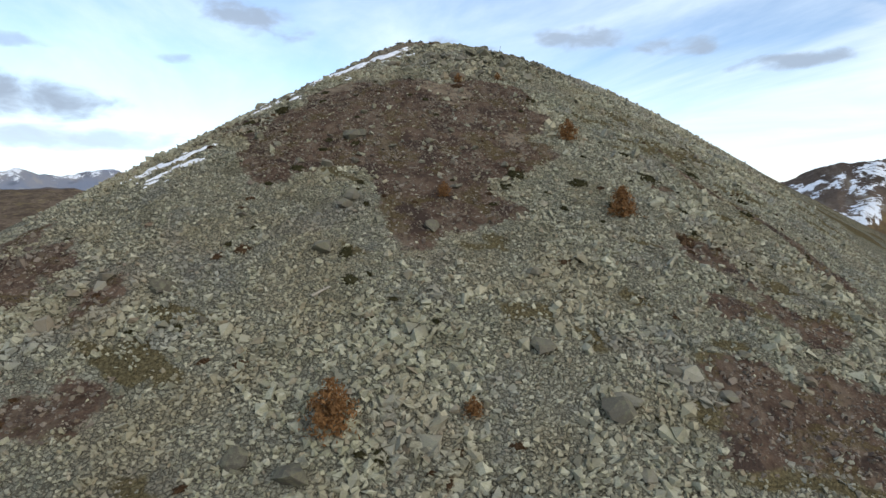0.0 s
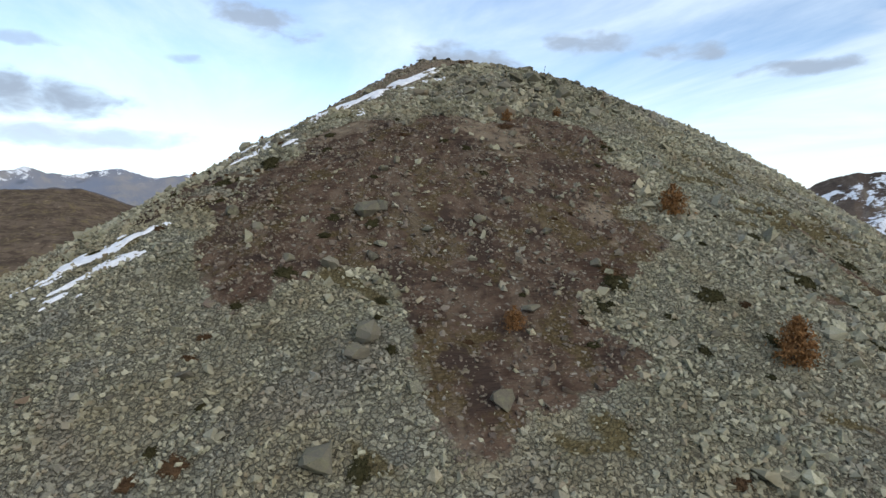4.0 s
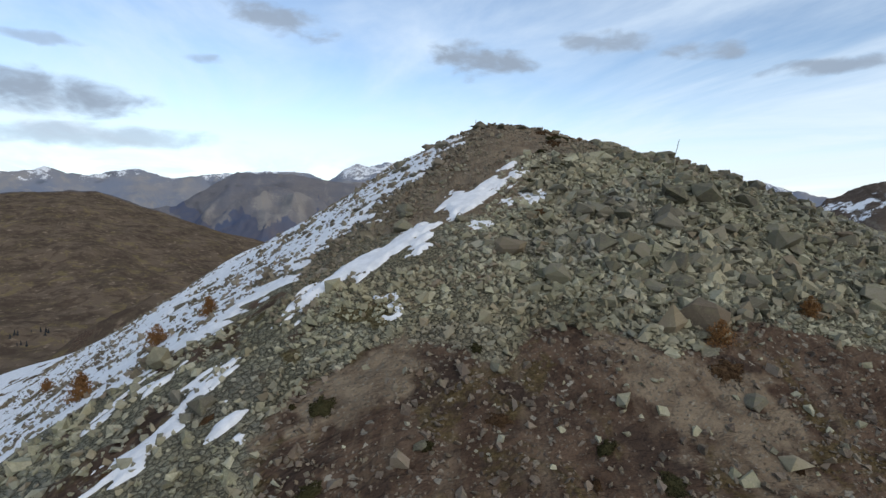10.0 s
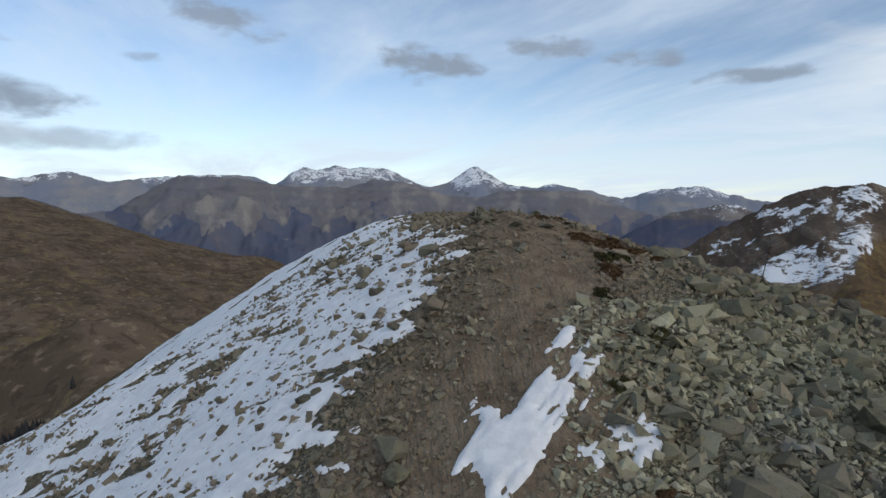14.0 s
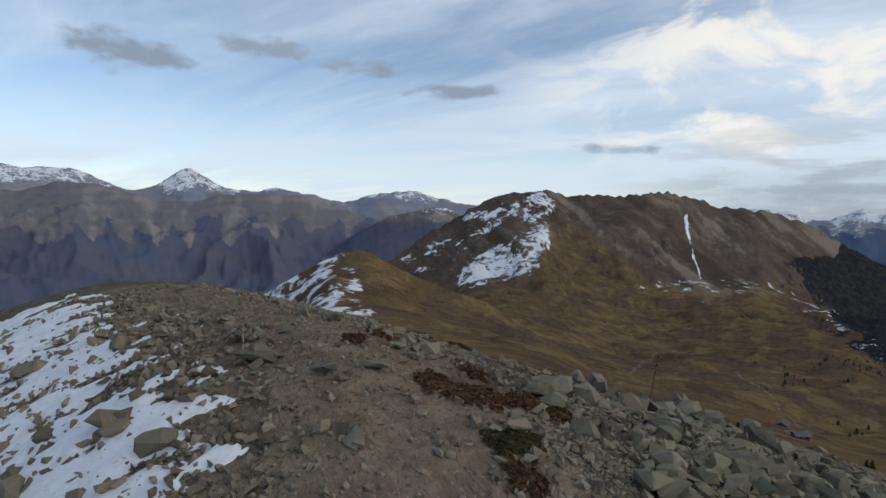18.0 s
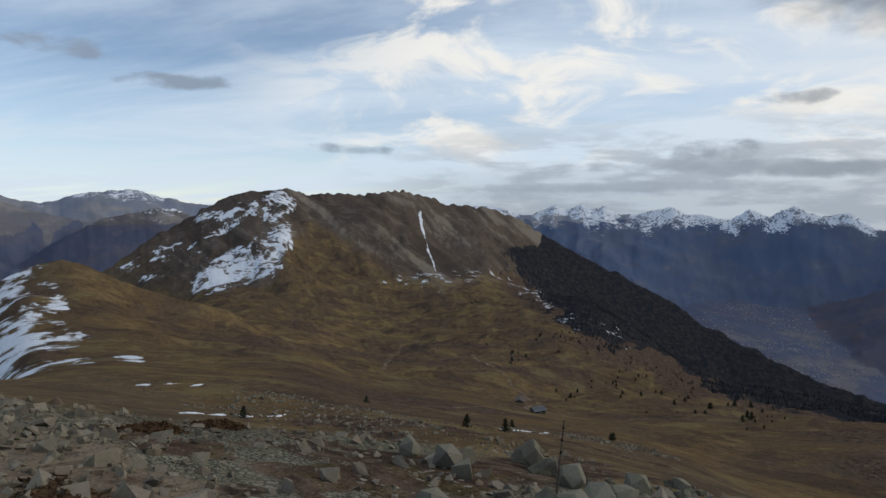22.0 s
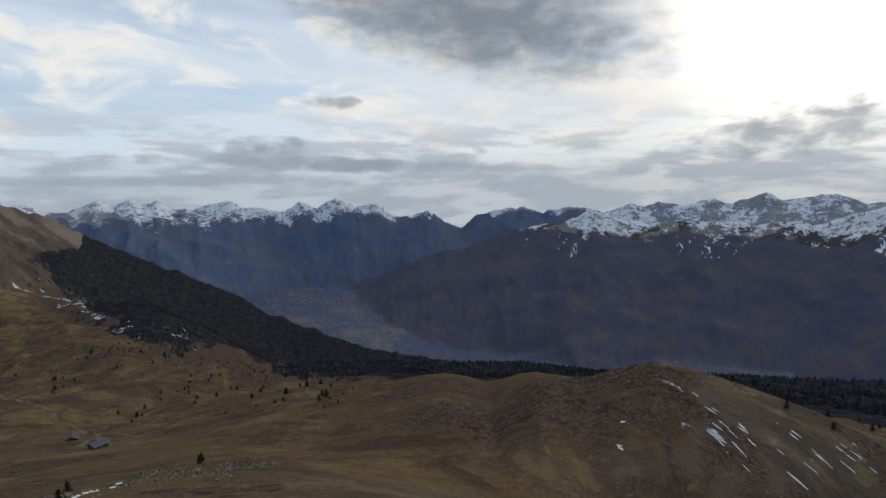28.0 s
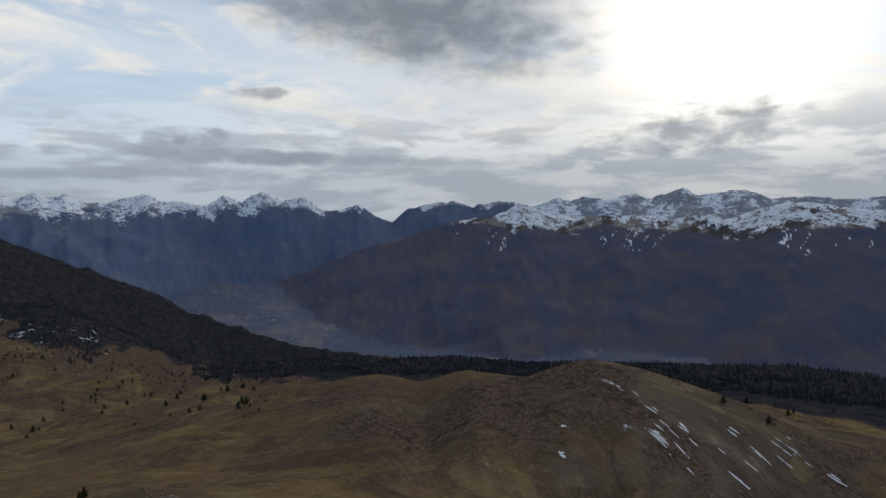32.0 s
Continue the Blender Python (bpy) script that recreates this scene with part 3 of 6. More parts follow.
    brown = n.mix(pebble, brown, n.mix(share, (0.14, 0.125, 0.10), (0.30, 0.275, 0.23)))
    brown = n.mix(n.ramp(n.noise(pos, 0.35, 5, 0.6), 0.54, 0.62), brown, (0.056, 0.040, 0.032))
    ragged = n.math("ADD", n.math("MULTIPLY", n.math("SUBTRACT", fine, 0.5), 1.0), n.math("MULTIPLY", n.math("SUBTRACT", mid, 0.5), 0.7))
    ground = n.mix(n.ramp(n.math("ADD", heath, ragged), 0.40, 0.60), ground, brown)
    dirt = n.mix(n.ramp(fine, 0.3, 0.7), (0.142, 0.108, 0.078), (0.222, 0.176, 0.126))
    dirt = n.mix(n.ramp(grain, 0.60, 0.76), dirt, (0.27, 0.24, 0.19))
    dirt = n.mix(n.math("MULTIPLY", n.ramp(other2, 0.76, 0.82), n.ramp(edge2, 0.10, 0.2)), dirt, n.mix(share2, (0.09, 0.078, 0.060), (0.25, 0.225, 0.18)))
    dirt = n.mix(n.ramp(n.noise(pos, 0.5, 5, 0.6), 0.55, 0.70), dirt, (0.110, 0.078, 0.055))
    ground = n.mix(n.ramp(n.math("ADD", earth, ragged), 0.30, 0.55), ground, dirt)
    # bare mountains: brown rock, far chains blued with painted haze, streaks of pale scree
    rock = n.mix(n.ramp(huge, 0.40, 0.62), (0.118, 0.090, 0.072), (0.080, 0.062, 0.053))
    rock = n.mix(n.ramp(n.noise(pos, 0.02, 8, 0.7, 0.8), 0.50, 0.70), rock, (0.165, 0.140, 0.118))
    rock = n.mix(n.math("MULTIPLY", n.ramp(mid, 0.50, 0.57), 0.5), rock, (0.070, 0.054, 0.042))
    rock = n.mix(n.math("MULTIPLY", n.ramp(fine, 0.56, 0.64), 0.4), rock, (0.21, 0.18, 0.145))
    # aerial haze put into the base colour of far rock
    hazed_rock = n.mix(n.ramp(huge, 0.38, 0.62), (0.195, 0.222, 0.285), (0.240, 0.245, 0.275))
    hazed_rock = n.mix(n.ramp(n.noise(pos, 0.008, 8, 0.68, 0.5), 0.55, 0.70), hazed_rock, (0.31, 0.30, 0.30))
    rock = n.mix(n.ramp(haze_moor, 0.6, 1.0), rock, hazed_rock)
    # spurs lightened and gullies darkened in colour like light and shade; scree too
    rock = n.mix(n.math("MULTIPLY", n.ramp(n.math("ADD", green, n.math("MULTIPLY", n.math("SUBTRACT", mid, 0.5), 0.5)), 0.48, 0.75), 0.75), rock, n.mix(haze_moor, (0.235, 0.200, 0.158), (0.30, 0.285, 0.275)))
    rock = n.mix(n.math("MULTIPLY", n.ramp(green, 0.36, 0.16), 0.65), rock, n.mix(haze_moor, (0.062, 0.050, 0.040), (0.080, 0.086, 0.108)))
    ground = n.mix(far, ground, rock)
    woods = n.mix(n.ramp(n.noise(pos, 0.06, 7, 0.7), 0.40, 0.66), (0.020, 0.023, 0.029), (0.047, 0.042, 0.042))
    # distant woods: blue and violet haze painted into their colour
    haze_blue = n.mix(n.ramp(huge, 0.38, 0.62), (0.094, 0.126, 0.204), (0.114, 0.134, 0.190))
    haze_blue = n.mix(n.ramp(n.noise(pos, 0.012, 8, 0.7), 0.52, 0.70), haze_blue, (0.150, 0.156, 0.195))
    haze_violet = n.mix(n.ramp(huge, 0.38, 0.62), (0.084, 0.090, 0.132), (0.104, 0.098, 0.124))
    haze_violet = n.mix(n.math("MULTIPLY", n.ramp(n.noise(pos, 0.008, 8, 0.62), 0.50, 0.62), 0.6), haze_violet, (0.140, 0.112, 0.114))
    distant = n.math("MULTIPLY", haze_moor, n.ramp(far, 0.4, 0.7))
    woods = n.mix(n.ramp(distant, 0.1, 0.55), woods, haze_violet)
    woods = n.mix(n.ramp(distant, 0.65, 0.95), woods, haze_blue)
    patchy = n.math("MULTIPLY", n.math("SUBTRACT", n.math("ADD", n.math("MULTIPLY", n.noise(pos, 0.014, 8, 0.6), 0.65), n.math("MULTIPLY", n.noise(pos, 0.06, 7, 0.7), 0.35)), 0.5), 1.3)
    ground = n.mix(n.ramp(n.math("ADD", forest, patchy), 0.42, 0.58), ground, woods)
    drift = n.math("ADD", n.math("MULTIPLY", n.math("SUBTRACT", n.noise(pos, 0.016, 10, 0.74, 0.7), 0.5), 1.9), n.math("MULTIPLY", n.math("SUBTRACT", n.noise(pos, 0.07, 7, 0.7, 0.5), 0.5), 1.3))
    white = n.math("MULTIPLY", n.ramp(n.math("ADD", snow, drift), 0.44, 0.60), n.ramp(snow, 0.02, 0.12))
    ground = n.mix(white, ground, (0.74, 0.77, 0.82))
    n.link(ground, bsdf.inputs["Base Color"])
    bsdf.inputs["Roughness"].default_value = 0.95
    bsdf.inputs["Specular IOR Level"].default_value = 0.0
    bump(n, bsdf, n.math("ADD", n.math("MULTIPLY", relief, n.math("MULTIPLY", n.ramp(near, 0.0, 0.6), n.ramp(n.math("MAXIMUM", earth, heath), 0.6, 0.2, 0.05, 0.36))), n.math("ADD", n.math("MULTIPLY", grain, 0.10), n.math("ADD", n.math("MULTIPLY", fine, 0.45), n.math("ADD", n.math("MULTIPLY", mid, 3.0), n.math("MULTIPLY", hummock, 12.0))))), 0.9, 0.30)
    return mat


GROUND = ground_material()


def rock_material(name, dark, light, lichen, by_object, drifts=False):
    mat, n, bsdf = material(name)
    if by_object:
        rand = n.add("ShaderNodeObjectInfo").outputs["Random"]
    else:
        rand = n.add("ShaderNodeNewGeometry").outputs["Random Per Island"]
    pos = n.add("ShaderNodeNewGeometry").outputs["Position"]
    grain, blot, mid = n.noise(pos, 14.0, 6, 0.7), n.noise(pos, 2.6, 5, 0.6), n.noise(pos, 0.10, 5)
    col = n.mix(n.ramp(rand, 0.0, 1.0, smooth=False), dark, light)
    col = n.mix(n.math("MULTIPLY", n.ramp(n.math("ADD", blot, n.math("MULTIPLY", mid, 0.5)), 0.66, 0.92), 0.75), col, lichen)
    col = n.mix(n.math("MULTIPLY", n.ramp(grain, 0.55, 0.75), 0.6), col, tuple(v * 1.5 for v in light))
    col = n.mix(n.math("MULTIPLY", n.ramp(grain, 0.45, 0.28), 0.7), col, tuple(v * 0.5 for v in dark))
    if drifts:
        col = weathering(n, pos, col)
    rust = n.math("MULTIPLY", n.ramp(n.math("FRACT", n.math("MULTIPLY", rand, 37.0)), 0.88, 0.95), 0.4)
    col = n.mix(rust, col, (0.20, 0.135, 0.085))
    n.link(col, bsdf.inputs["Base Color"])
    bsdf.inputs["Roughness"].default_value = 0.92
    bsdf.inputs["Specular IOR Level"].default_value = 0.2
    bump(n, bsdf, n.math("ADD", grain, n.math("MULTIPLY", blot, 1.5)), 0.6, 0.03)
    return mat


SCREE = rock_material("lichened_scree", (0.135, 0.128, 0.094), (0.435, 0.416, 0.306), (0.270, 0.264, 0.168), False, True)
PALE = rock_material("bleached_stones", (0.072, 0.054, 0.044), (0.228, 0.186, 0.146), (0.18, 0.158, 0.11), False)
CREST = rock_material("brown_crest_stones", (0.085, 0.068, 0.050), (0.265, 0.226, 0.174), (0.20, 0.18, 0.12), False)
BLOCK = rock_material("olive_blocks", (0.090, 0.085, 0.062), (0.250, 0.236, 0.172), (0.19, 0.185, 0.115), False)
BOULDER = rock_material("lichened_boulder", (0.078, 0.070, 0.054), (0.215, 0.196, 0.148), (0.165, 0.158, 0.100), True)


def plain_material(name, a, b, scale, rough=0.9, relief=0.0, island=False):
    mat, n, bsdf = material(name)
    geo = n.add("ShaderNodeNewGeometry")
    tone = n.ramp(n.noise(geo.outputs["Position"], scale, 6, 0.65), 0.35, 0.65)
    col = n.mix(tone, a, b)
    if island:
        col = n.mix(n.math("MULTIPLY", geo.outputs["Random Per Island"], 0.55), col, tuple(min(1.0, v * 1.9) for v in b))
    n.link(col, bsdf.inputs["Base Color"])
    bsdf.inputs["Roughness"].default_value = rough
    bsdf.inputs["Specular IOR Level"].default_value = 0.2 if rough < 0.9 else 0.0
    if relief:
        bump(n, bsdf, n.noise(geo.outputs["Position"], scale * 3, 6, 0.65), 0.6, relief)
    return mat


SNOW = plain_material("old_snow", (0.78, 0.80, 0.84), (0.66, 0.68, 0.72), 1.6, 0.7, 0.08)
LARCH = plain_material("larch_needles", (0.125, 0.064, 0.028), (0.185, 0.098, 0.042), 3.0, island=True)
JUNIPER = plain_material("juniper_needles", (0.022, 0.024, 0.012), (0.045, 0.040, 0.020), 2.0, island=True)
RUSSET = plain_material("bilberry_leaves", (0.045, 0.028, 0.018), (0.080, 0.050, 0.028), 2.0, island=True)
PINE = plain_material("pine_needles", (0.016, 0.020, 0.013), (0.034, 0.036, 0.022), 0.8, island=True)
BARK = plain_material("bark", (0.075, 0.058, 0.045), (0.12, 0.10, 0.08), 6.0, relief=0.02)
WOOD = plain_material("weathered_wood", (0.10, 0.085, 0.07), (0.17, 0.15, 0.125), 8.0, relief=0.01)
POST_WOOD = plain_material("pale_stake_wood", (0.28, 0.25, 0.20), (0.38, 0.34, 0.28), 9.0)
HUT_STONE = plain_material("hut_stone", (0.080, 0.068, 0.056), (0.14, 0.122, 0.102), 1.5, relief=0.05)
ROOF_BROWN = plain_material("rusty_sheet_roof", (0.070, 0.048, 0.040), (0.105, 0.078, 0.066), 1.2, 0.6)
ROOF_GREY = plain_material("grey_sheet_roof", (0.085, 0.090, 0.105), (0.125, 0.130, 0.145), 1.0, 0.5)
DARK = plain_material("dark_opening", (0.012, 0.011, 0.010), (0.02, 0.018, 0.016), 3.0)
TOWN = plain_material("town_walls_and_roofs", (0.20, 0.205, 0.225), (0.26, 0.255, 0.26), 0.02, island=True)
WOODS = plain_material("far_conifers", (0.018, 0.021, 0.025), (0.036, 0.036, 0.038), 0.05, island=True)

# ---- ground ----
def raw_mesh(name, verts, quads=None, tris=None):
    """A mesh straight from arrays of vertices, quads and triangles."""
    me = bpy.data.meshes.new(name)
    quads = np.zeros((0, 4), int) if quads is None else np.asarray(quads)
    tris = np.zeros((0, 3), int) if tris is None else np.asarray(tris)
    me.vertices.add(len(verts))
    me.vertices.foreach_set("co", np.asarray(verts, np.float32).ravel())
    loops = np.concatenate([quads.ravel(), tris.ravel()]).astype(np.int32)
    me.loops.add(len(loops))
    me.loops.foreach_set("vertex_index", loops)
    me.polygons.add(len(quads) + len(tris))
    starts = np.concatenate([np.arange(len(quads)) * 4, len(quads) * 4 + np.arange(len(tris)) * 3]).astype(np.int32)
    me.polygons.foreach_set("loop_start", starts)
    me.update(calc_edges=True)
    me.validate()
    me.polygons.foreach_set("use_smooth", np.zeros(len(me.polygons), bool))
    return me


def shade_smooth(me):
    me.polygons.foreach_set("use_smooth", np.ones(len(me.polygons), bool))


def heath_at(x, y):
    """Dwarf heath: solid on the upper face, broken and streaky at the sides, 0 to 1."""
    share = np.zeros(len(x))
    broken = step(fbm(x / 3.5 + y / 12, y / 5, 4, 211), -0.35, 0.35)
    for k, outline in enumerate(HEATH):
        patch = step(inside(x, y, outline) + fbm(x / 4, y / 4, 4, 210) * 1.8, -1.4, 1.4)
        share = np.maximum(share, patch * (broken if k in (1, 2, 3, 5) else 1))
    side = step(inside(x, y, [(14, 30), (36, 32), (40, 62), (26, 72), (19, 58)]), -4, 5) * step(fbm(x / 4 + y / 8, y / 7, 4, 212), 0.05, 0.5)
    low = step(inside(x, y, [(-34, 24), (-12, 22), (-16, 34), (-22, 46), (-34, 48)]), -4, 5) * step(fbm(x / 3, y / 4, 4, 213), 0.2, 0.6)
    return np.maximum(share, np.maximum(side, low) * 0.95)


def turf(x, y):
    """Small patches of dry turf between the stones, 0 to 1."""
    return step(fbm(x / 3.2, y / 2.2, 4, 201) + 0.35 * fbm(x / 14, y / 14, 2, 207) + 0.42 * step(x, -6, -22) * step(y, 48, 30) + 0.42 * step(x, 8, 20), 0.60, 0.90)


def covers(x, y, z, which, ribs):
    """What grows or lies where: two sets of four shares from 0 to 1."""
    dx, dy = x - CENTRE[0], y - CENTRE[1]
    r = np.hypot(dx, dy)
    az = np.degrees(np.arctan2(-dx, dy))
    az = np.where(az > 120, az - 360, az)
    near = step(hill(x, y) - country(az, r), -6, 8) * step(r, 130, 70)
    east = step(x - 0.25 * (y - 100), 9, 20) * step(y, 92, 104)
    near = near * (1 - 0.9 * east) * (1 - 0.85 * step(y, 114, 124) * step(x, -5, 4))
    heath = np.zeros(len(x))
    heath = np.maximum(heath, heath_at(x, y))
    heath = np.maximum(heath, step(fbm(x / 6, y / 6, 4, 209), -0.3, 0.5) * 0.8 * step(inside(x, y, [(1, 106), (16, 104), (34, 100), (60, 110), (60, 140), (20, 140), (-2, 128)]), -2, 3))
    heath = np.maximum(heath, step(fbm(x / 60, y / 60, 4, 202), 0.1, 0.6) * 0.6 * step(r, 60, 120) * (r < 700))
    # olive turf under the snowy edge
    heath = np.maximum(heath, 0.85 * step(inside(x, y, [(-17, 60), (-18, 70), (-15, 78), (-19, 84), (-27, 78.5), (-44, 70), (-40, 50), (-26, 58)]), -2, 2) * step(fbm(x / 3, y / 3, 4, 279), -0.7, 0.2))
    heath = np.maximum(heath, 0.9 * step(inside(x, y, [(-4, 101), (9, 102), (14, 108), (12, 116), (-3, 116)]), -2, 2) * step(fbm(x / 2.5, y / 2.5, 4, 283), -0.3, 0.3))
    earth = np.maximum(step(along(x, y, EARTH), 8.5, 2.0) * (0.2 + 0.8 * step(y, 81, 90)), step(inside(x, y, [(-9, 96), (-9, 126), (-5, 128), (0, 112), (-1, 101)]), -3, 2) * 0.9)
    dome = step(1.0 - np.hypot((x - 150) / 95, (y - 10) / 90) + 0.45 * fbm(x / 34, y / 34, 5, 285, 0.6), -0.25, 0.45)
    heath = np.maximum(heath, 0.72 * dome * step(fbm(x / 22, y / 22, 5, 284, 0.6), -0.45, 0.35))
    for outline in SAND:
        earth = np.maximum(earth, 0.62 * step(inside(x, y, outline) + fbm(x / 2.2, y / 2.2, 4, 280) * 1.6, -1.0, 1.2))
    green = step(fbm(x / 160, y / 160, 3, 203), -0.4, 0.4) * step(az, -30, -50)
    snow, forest, rock, haze_moor = np.zeros(len(x)), np.zeros(len(x)), np.zeros(len(x)), np.zeros(len(x))
    up = z
    c = which
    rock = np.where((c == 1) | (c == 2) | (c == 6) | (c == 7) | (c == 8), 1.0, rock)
    # how much painted haze a far chain takes; further down also marks moor
    haze_moor = np.where((c == 1) | (c == 6) | (c == 8), 1.0, haze_moor)
    haze_moor = np.where(c == 2, 0.80, haze_moor)
    haze_moor = np.where(c == 7, 0.6, haze_moor)
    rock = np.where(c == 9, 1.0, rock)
    haze_moor = np.where(c == 9, 0.74, haze_moor)
    el = np.degrees(np.arctan2(z - CENTRE[2], r))
    rough = fbm(az / 1.4, el / 0.8, 5, 264, 0.6)
    # northern chains: snow lies between the ribs
    snow = np.where(c == 1, step(el + 2.2 * (0.42 - ribs) + 0.9 * rough + 1.0 * step(az, -16, -20), 0.2, 1.9) * 0.56, snow)
    snow = np.where(c == 9, step(el + 0.5 * rough, -1.7, -0.7) * 0.42, snow)
    saw = np.abs((az / 3.7 + 0.35 * fbm(az / 3, el / 3, 3, 281)) % 1.0 - 0.5) * 2
    forest = np.where(c == 2, step(el + 3.4 - 2.4 * saw - 3.0 * (0.42 - ribs) + 0.7 * rough, 0.5, -0.6) * 0.85, forest)
    forest = np.where(c == 9, step(el, -1.2, -2.2) * 0.8, forest)
    # the streaked ridge: grass on its foot, snow on the north-western face, woods on the southern shoulder
    b = c == 4
    foot = np.interp(az, (-60, -57.8, -53.8, -49.1, -44.9, -41, -39.5, -37), (-7.1, -7.3, -7.85, -7.3, -4.4, -1.85, -2.7, -7.6))
    bare = step(el - foot + 0.7 * rough, -0.9, 0.9) * step(az, -20, -30)
    rock = np.where(b | ((c == 0) & (r > 800) & (az < -30) & (az > -66)), bare, rock)
    # lit spurs and dark gullies painted as tone on bare mountains, scree falling aslant under the ridge
    spur_scree_tone = crags(np.radians(az) * r / 120 + 0.6 * fbm(x / 160, y / 160, 4, 261), r / 520, 4, 262)
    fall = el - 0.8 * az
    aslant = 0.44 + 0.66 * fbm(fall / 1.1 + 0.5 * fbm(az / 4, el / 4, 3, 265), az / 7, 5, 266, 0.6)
    spur_scree_tone = np.where(b | (c == 0), 0.80 * aslant + 0.16 * step(az, -51.5, -54) * step(az, -61, -57) * step(el, -6, -4), 0.35 * spur_scree_tone + 0.65 * ribs + 0.05 * np.sin(el * 8 + 2.0 * fbm(az / 5, el / 2, 3, 282)) + np.where(c == 2, 0.16 * step(saw, 0.45, 0.1), 0))
    green = np.where((c == 1) | (c == 2) | b | (c == 6) | (c == 8) | (c == 9) | ((c == 0) & (r > 800) & (az < -30) & (az > -66) & (bare > 0.5)), spur_scree_tone, np.where(r < 130, near * turf(x, y), green))
    lean = el + 0.52 * az
    drift = fbm(az / 2.6 + 3, lean / 0.30, 5, 271, 0.62) + 0.4 * fbm(az / 1.2, el / 1.2, 4, 272)
    thick = step(inside(az, el, [(-29.4, -7.6), (-32.3, -8.2), (-37.2, -6.8), (-38.9, -4.4), (-39.5, -1.0), (-37.7, -1.8), (-34.8, -3.6), (-31.7, -4.9)]), -0.8, 0.7)
    top = step(inside(az, el, [(-36.4, -1.6), (-36.4, 0.8), (-38.4, 1.6), (-40.0, 0.6), (-39.7, -0.8), (-37.7, -2.0)]), -0.3, 0.5)
    thin = step(inside(az, el, [(-22.5, -6.2), (-31.6, -0.6), (-36.4, 1.4), (-37.5, -2.0), (-31.7, -4.6), (-28.5, -7.4)]), -0.5, 0.9)
    hold = np.maximum(np.maximum(1.15 * thick, 0.95 * top), 0.56 * thin)
    face = step(hold + 0.55 * drift, 0.05, 1.15) * step(hold, 0.05, 0.25)
    chute = step(np.abs(az + 51.2 - np.interp(el, (-6.8, -4.2, -2.2, -0.7), (-1.6, -0.8, -0.2, 0.0)) + 0.12 * rough), np.interp(el, (-6.8, -3.0, -0.6), (0.10, 0.20, 0.34)), 0.03) * step(el, -0.5, -0.9) * step(el, -7.3, -6.7)
    litter = step(np.abs(el - np.interp(az, (-72, -66, -62, -58, -50, -46), (-12.6, -11.2, -8.6, -6.6, -7.8, -7.4)) + 0.5 * rough), 1.6, 0.3) * step(az, -44.5, -48) * step(az, -73, -70)
    snow = np.where(b | ((c == 0) & (r > 600)), np.maximum(np.maximum(face * 0.60 * (az > -41), chute * 0.75), litter * 0.35), snow)
    edge = np.interp(az, (-93.5, -85.8, -83, -76.5, -73.7, -70.4, -67.1, -64, -60.9, -57.9, -55.9), (-16.6, -17.4, -16.7, -15.6, -13.9, -13.0, -12.1, -10.1, -7.3, -4.6, -3.6))
    upper = np.interp(az, (-64, -62.7, -60.4, -57.4), (2, -4.4, -4.1, -4.0))
    ragged = 0.9 * rough + 0.7 * fbm(az / 3.5, el / 1.6, 3, 278)
    wood = step(el - edge + ragged, -0.9, 0.9) * step(el - upper + 0.4 * ragged, 0.6, -0.5) * step(az + 4.5 * fbm(el / 0.9, az / 5, 4, 287), -52, -62)
    groves = step(fbm(az / 2.0, el / 0.8, 4, 275), 0.15, 0.5) * step(edge - el, 3.4, 0.3) * step(az, -57, -62) * 0.55
    wild = (b | (c == 0)) & (r > 380) & (r < 2700) & (az < -45) & (az > -95)
    sparse = 0.52 * step(fbm(az / 2.2, el / 1.0, 5, 286, 0.6), -0.25, 0.5) * step(el + 0.5 * ragged, -4.2, -5.6) * step(el + 0.5 * ragged, -10.5, -8.5) * step(az, -46, -55) * step(az, -66, -61)
    forest = np.where(wild, np.maximum(np.maximum(wood * 0.95, groves), sparse), forest)
    scrub = step(edge - el + 1.2 * ragged, 3.2, 0.4) * step(az, -45, -58) * 0.75 + step(np.abs(el + 8.6 + 0.5 * ragged), 1.4, 0.3) * step(az, -44, -52) * 0.55 * step(ragged, -0.6, 0.5)
    heath = np.where((b | (c == 0)) & (r > 380) & (az > -95), np.maximum(heath, np.minimum(scrub, 1) * (1 - rock)), heath)
    # the knoll
    k = c == 5
    cut = -20.2 - 5 * step(r, 320, 190) + fbm(x / 30, y / 30, 3, 263) * 0.8
    bank = step(az, cut - 0.7, cut + 0.7) * step(az, -7.5, -9.5) * step(r, 150, 190)
    bank = bank * (0.55 + 0.45 * step(fbm((x - 0.5 * y) / 16, (y + 0.5 * x) / 46, 5, 276, 0.62), -0.5, 0.4))
    snow = np.where((k | (c == 0)) & (r < 480), np.maximum(snow, bank * 0.56), snow)
    rock = np.where(k, step(az, -22, -16) * 0.6, rock)
    # south
    s = c == 6
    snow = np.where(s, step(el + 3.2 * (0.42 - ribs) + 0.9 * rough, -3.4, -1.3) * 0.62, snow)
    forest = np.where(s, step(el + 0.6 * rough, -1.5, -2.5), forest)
    d = c == 7
    line = np.interp(az, (-132.5, -130, -127.9, -126, -122, -116.4, -113, -110.5, -107.4, -104.2, -100), (-3.9, -4.4, -5.0, -4.9, -4.6, -4.2, -4.7, -4.5, -4.6, -3.9, -4.0))
    pistes = step(np.abs(fbm(az * 0.9 + 0.5 * el, el / 3.0, 3, 206)), 0.085, 0.03) * step(el - line, -2.6, -1.7) * step(el - line, 0.8, 0.0) * step(np.sin(az * 0.42 + 1.2), -0.3, 0.4)
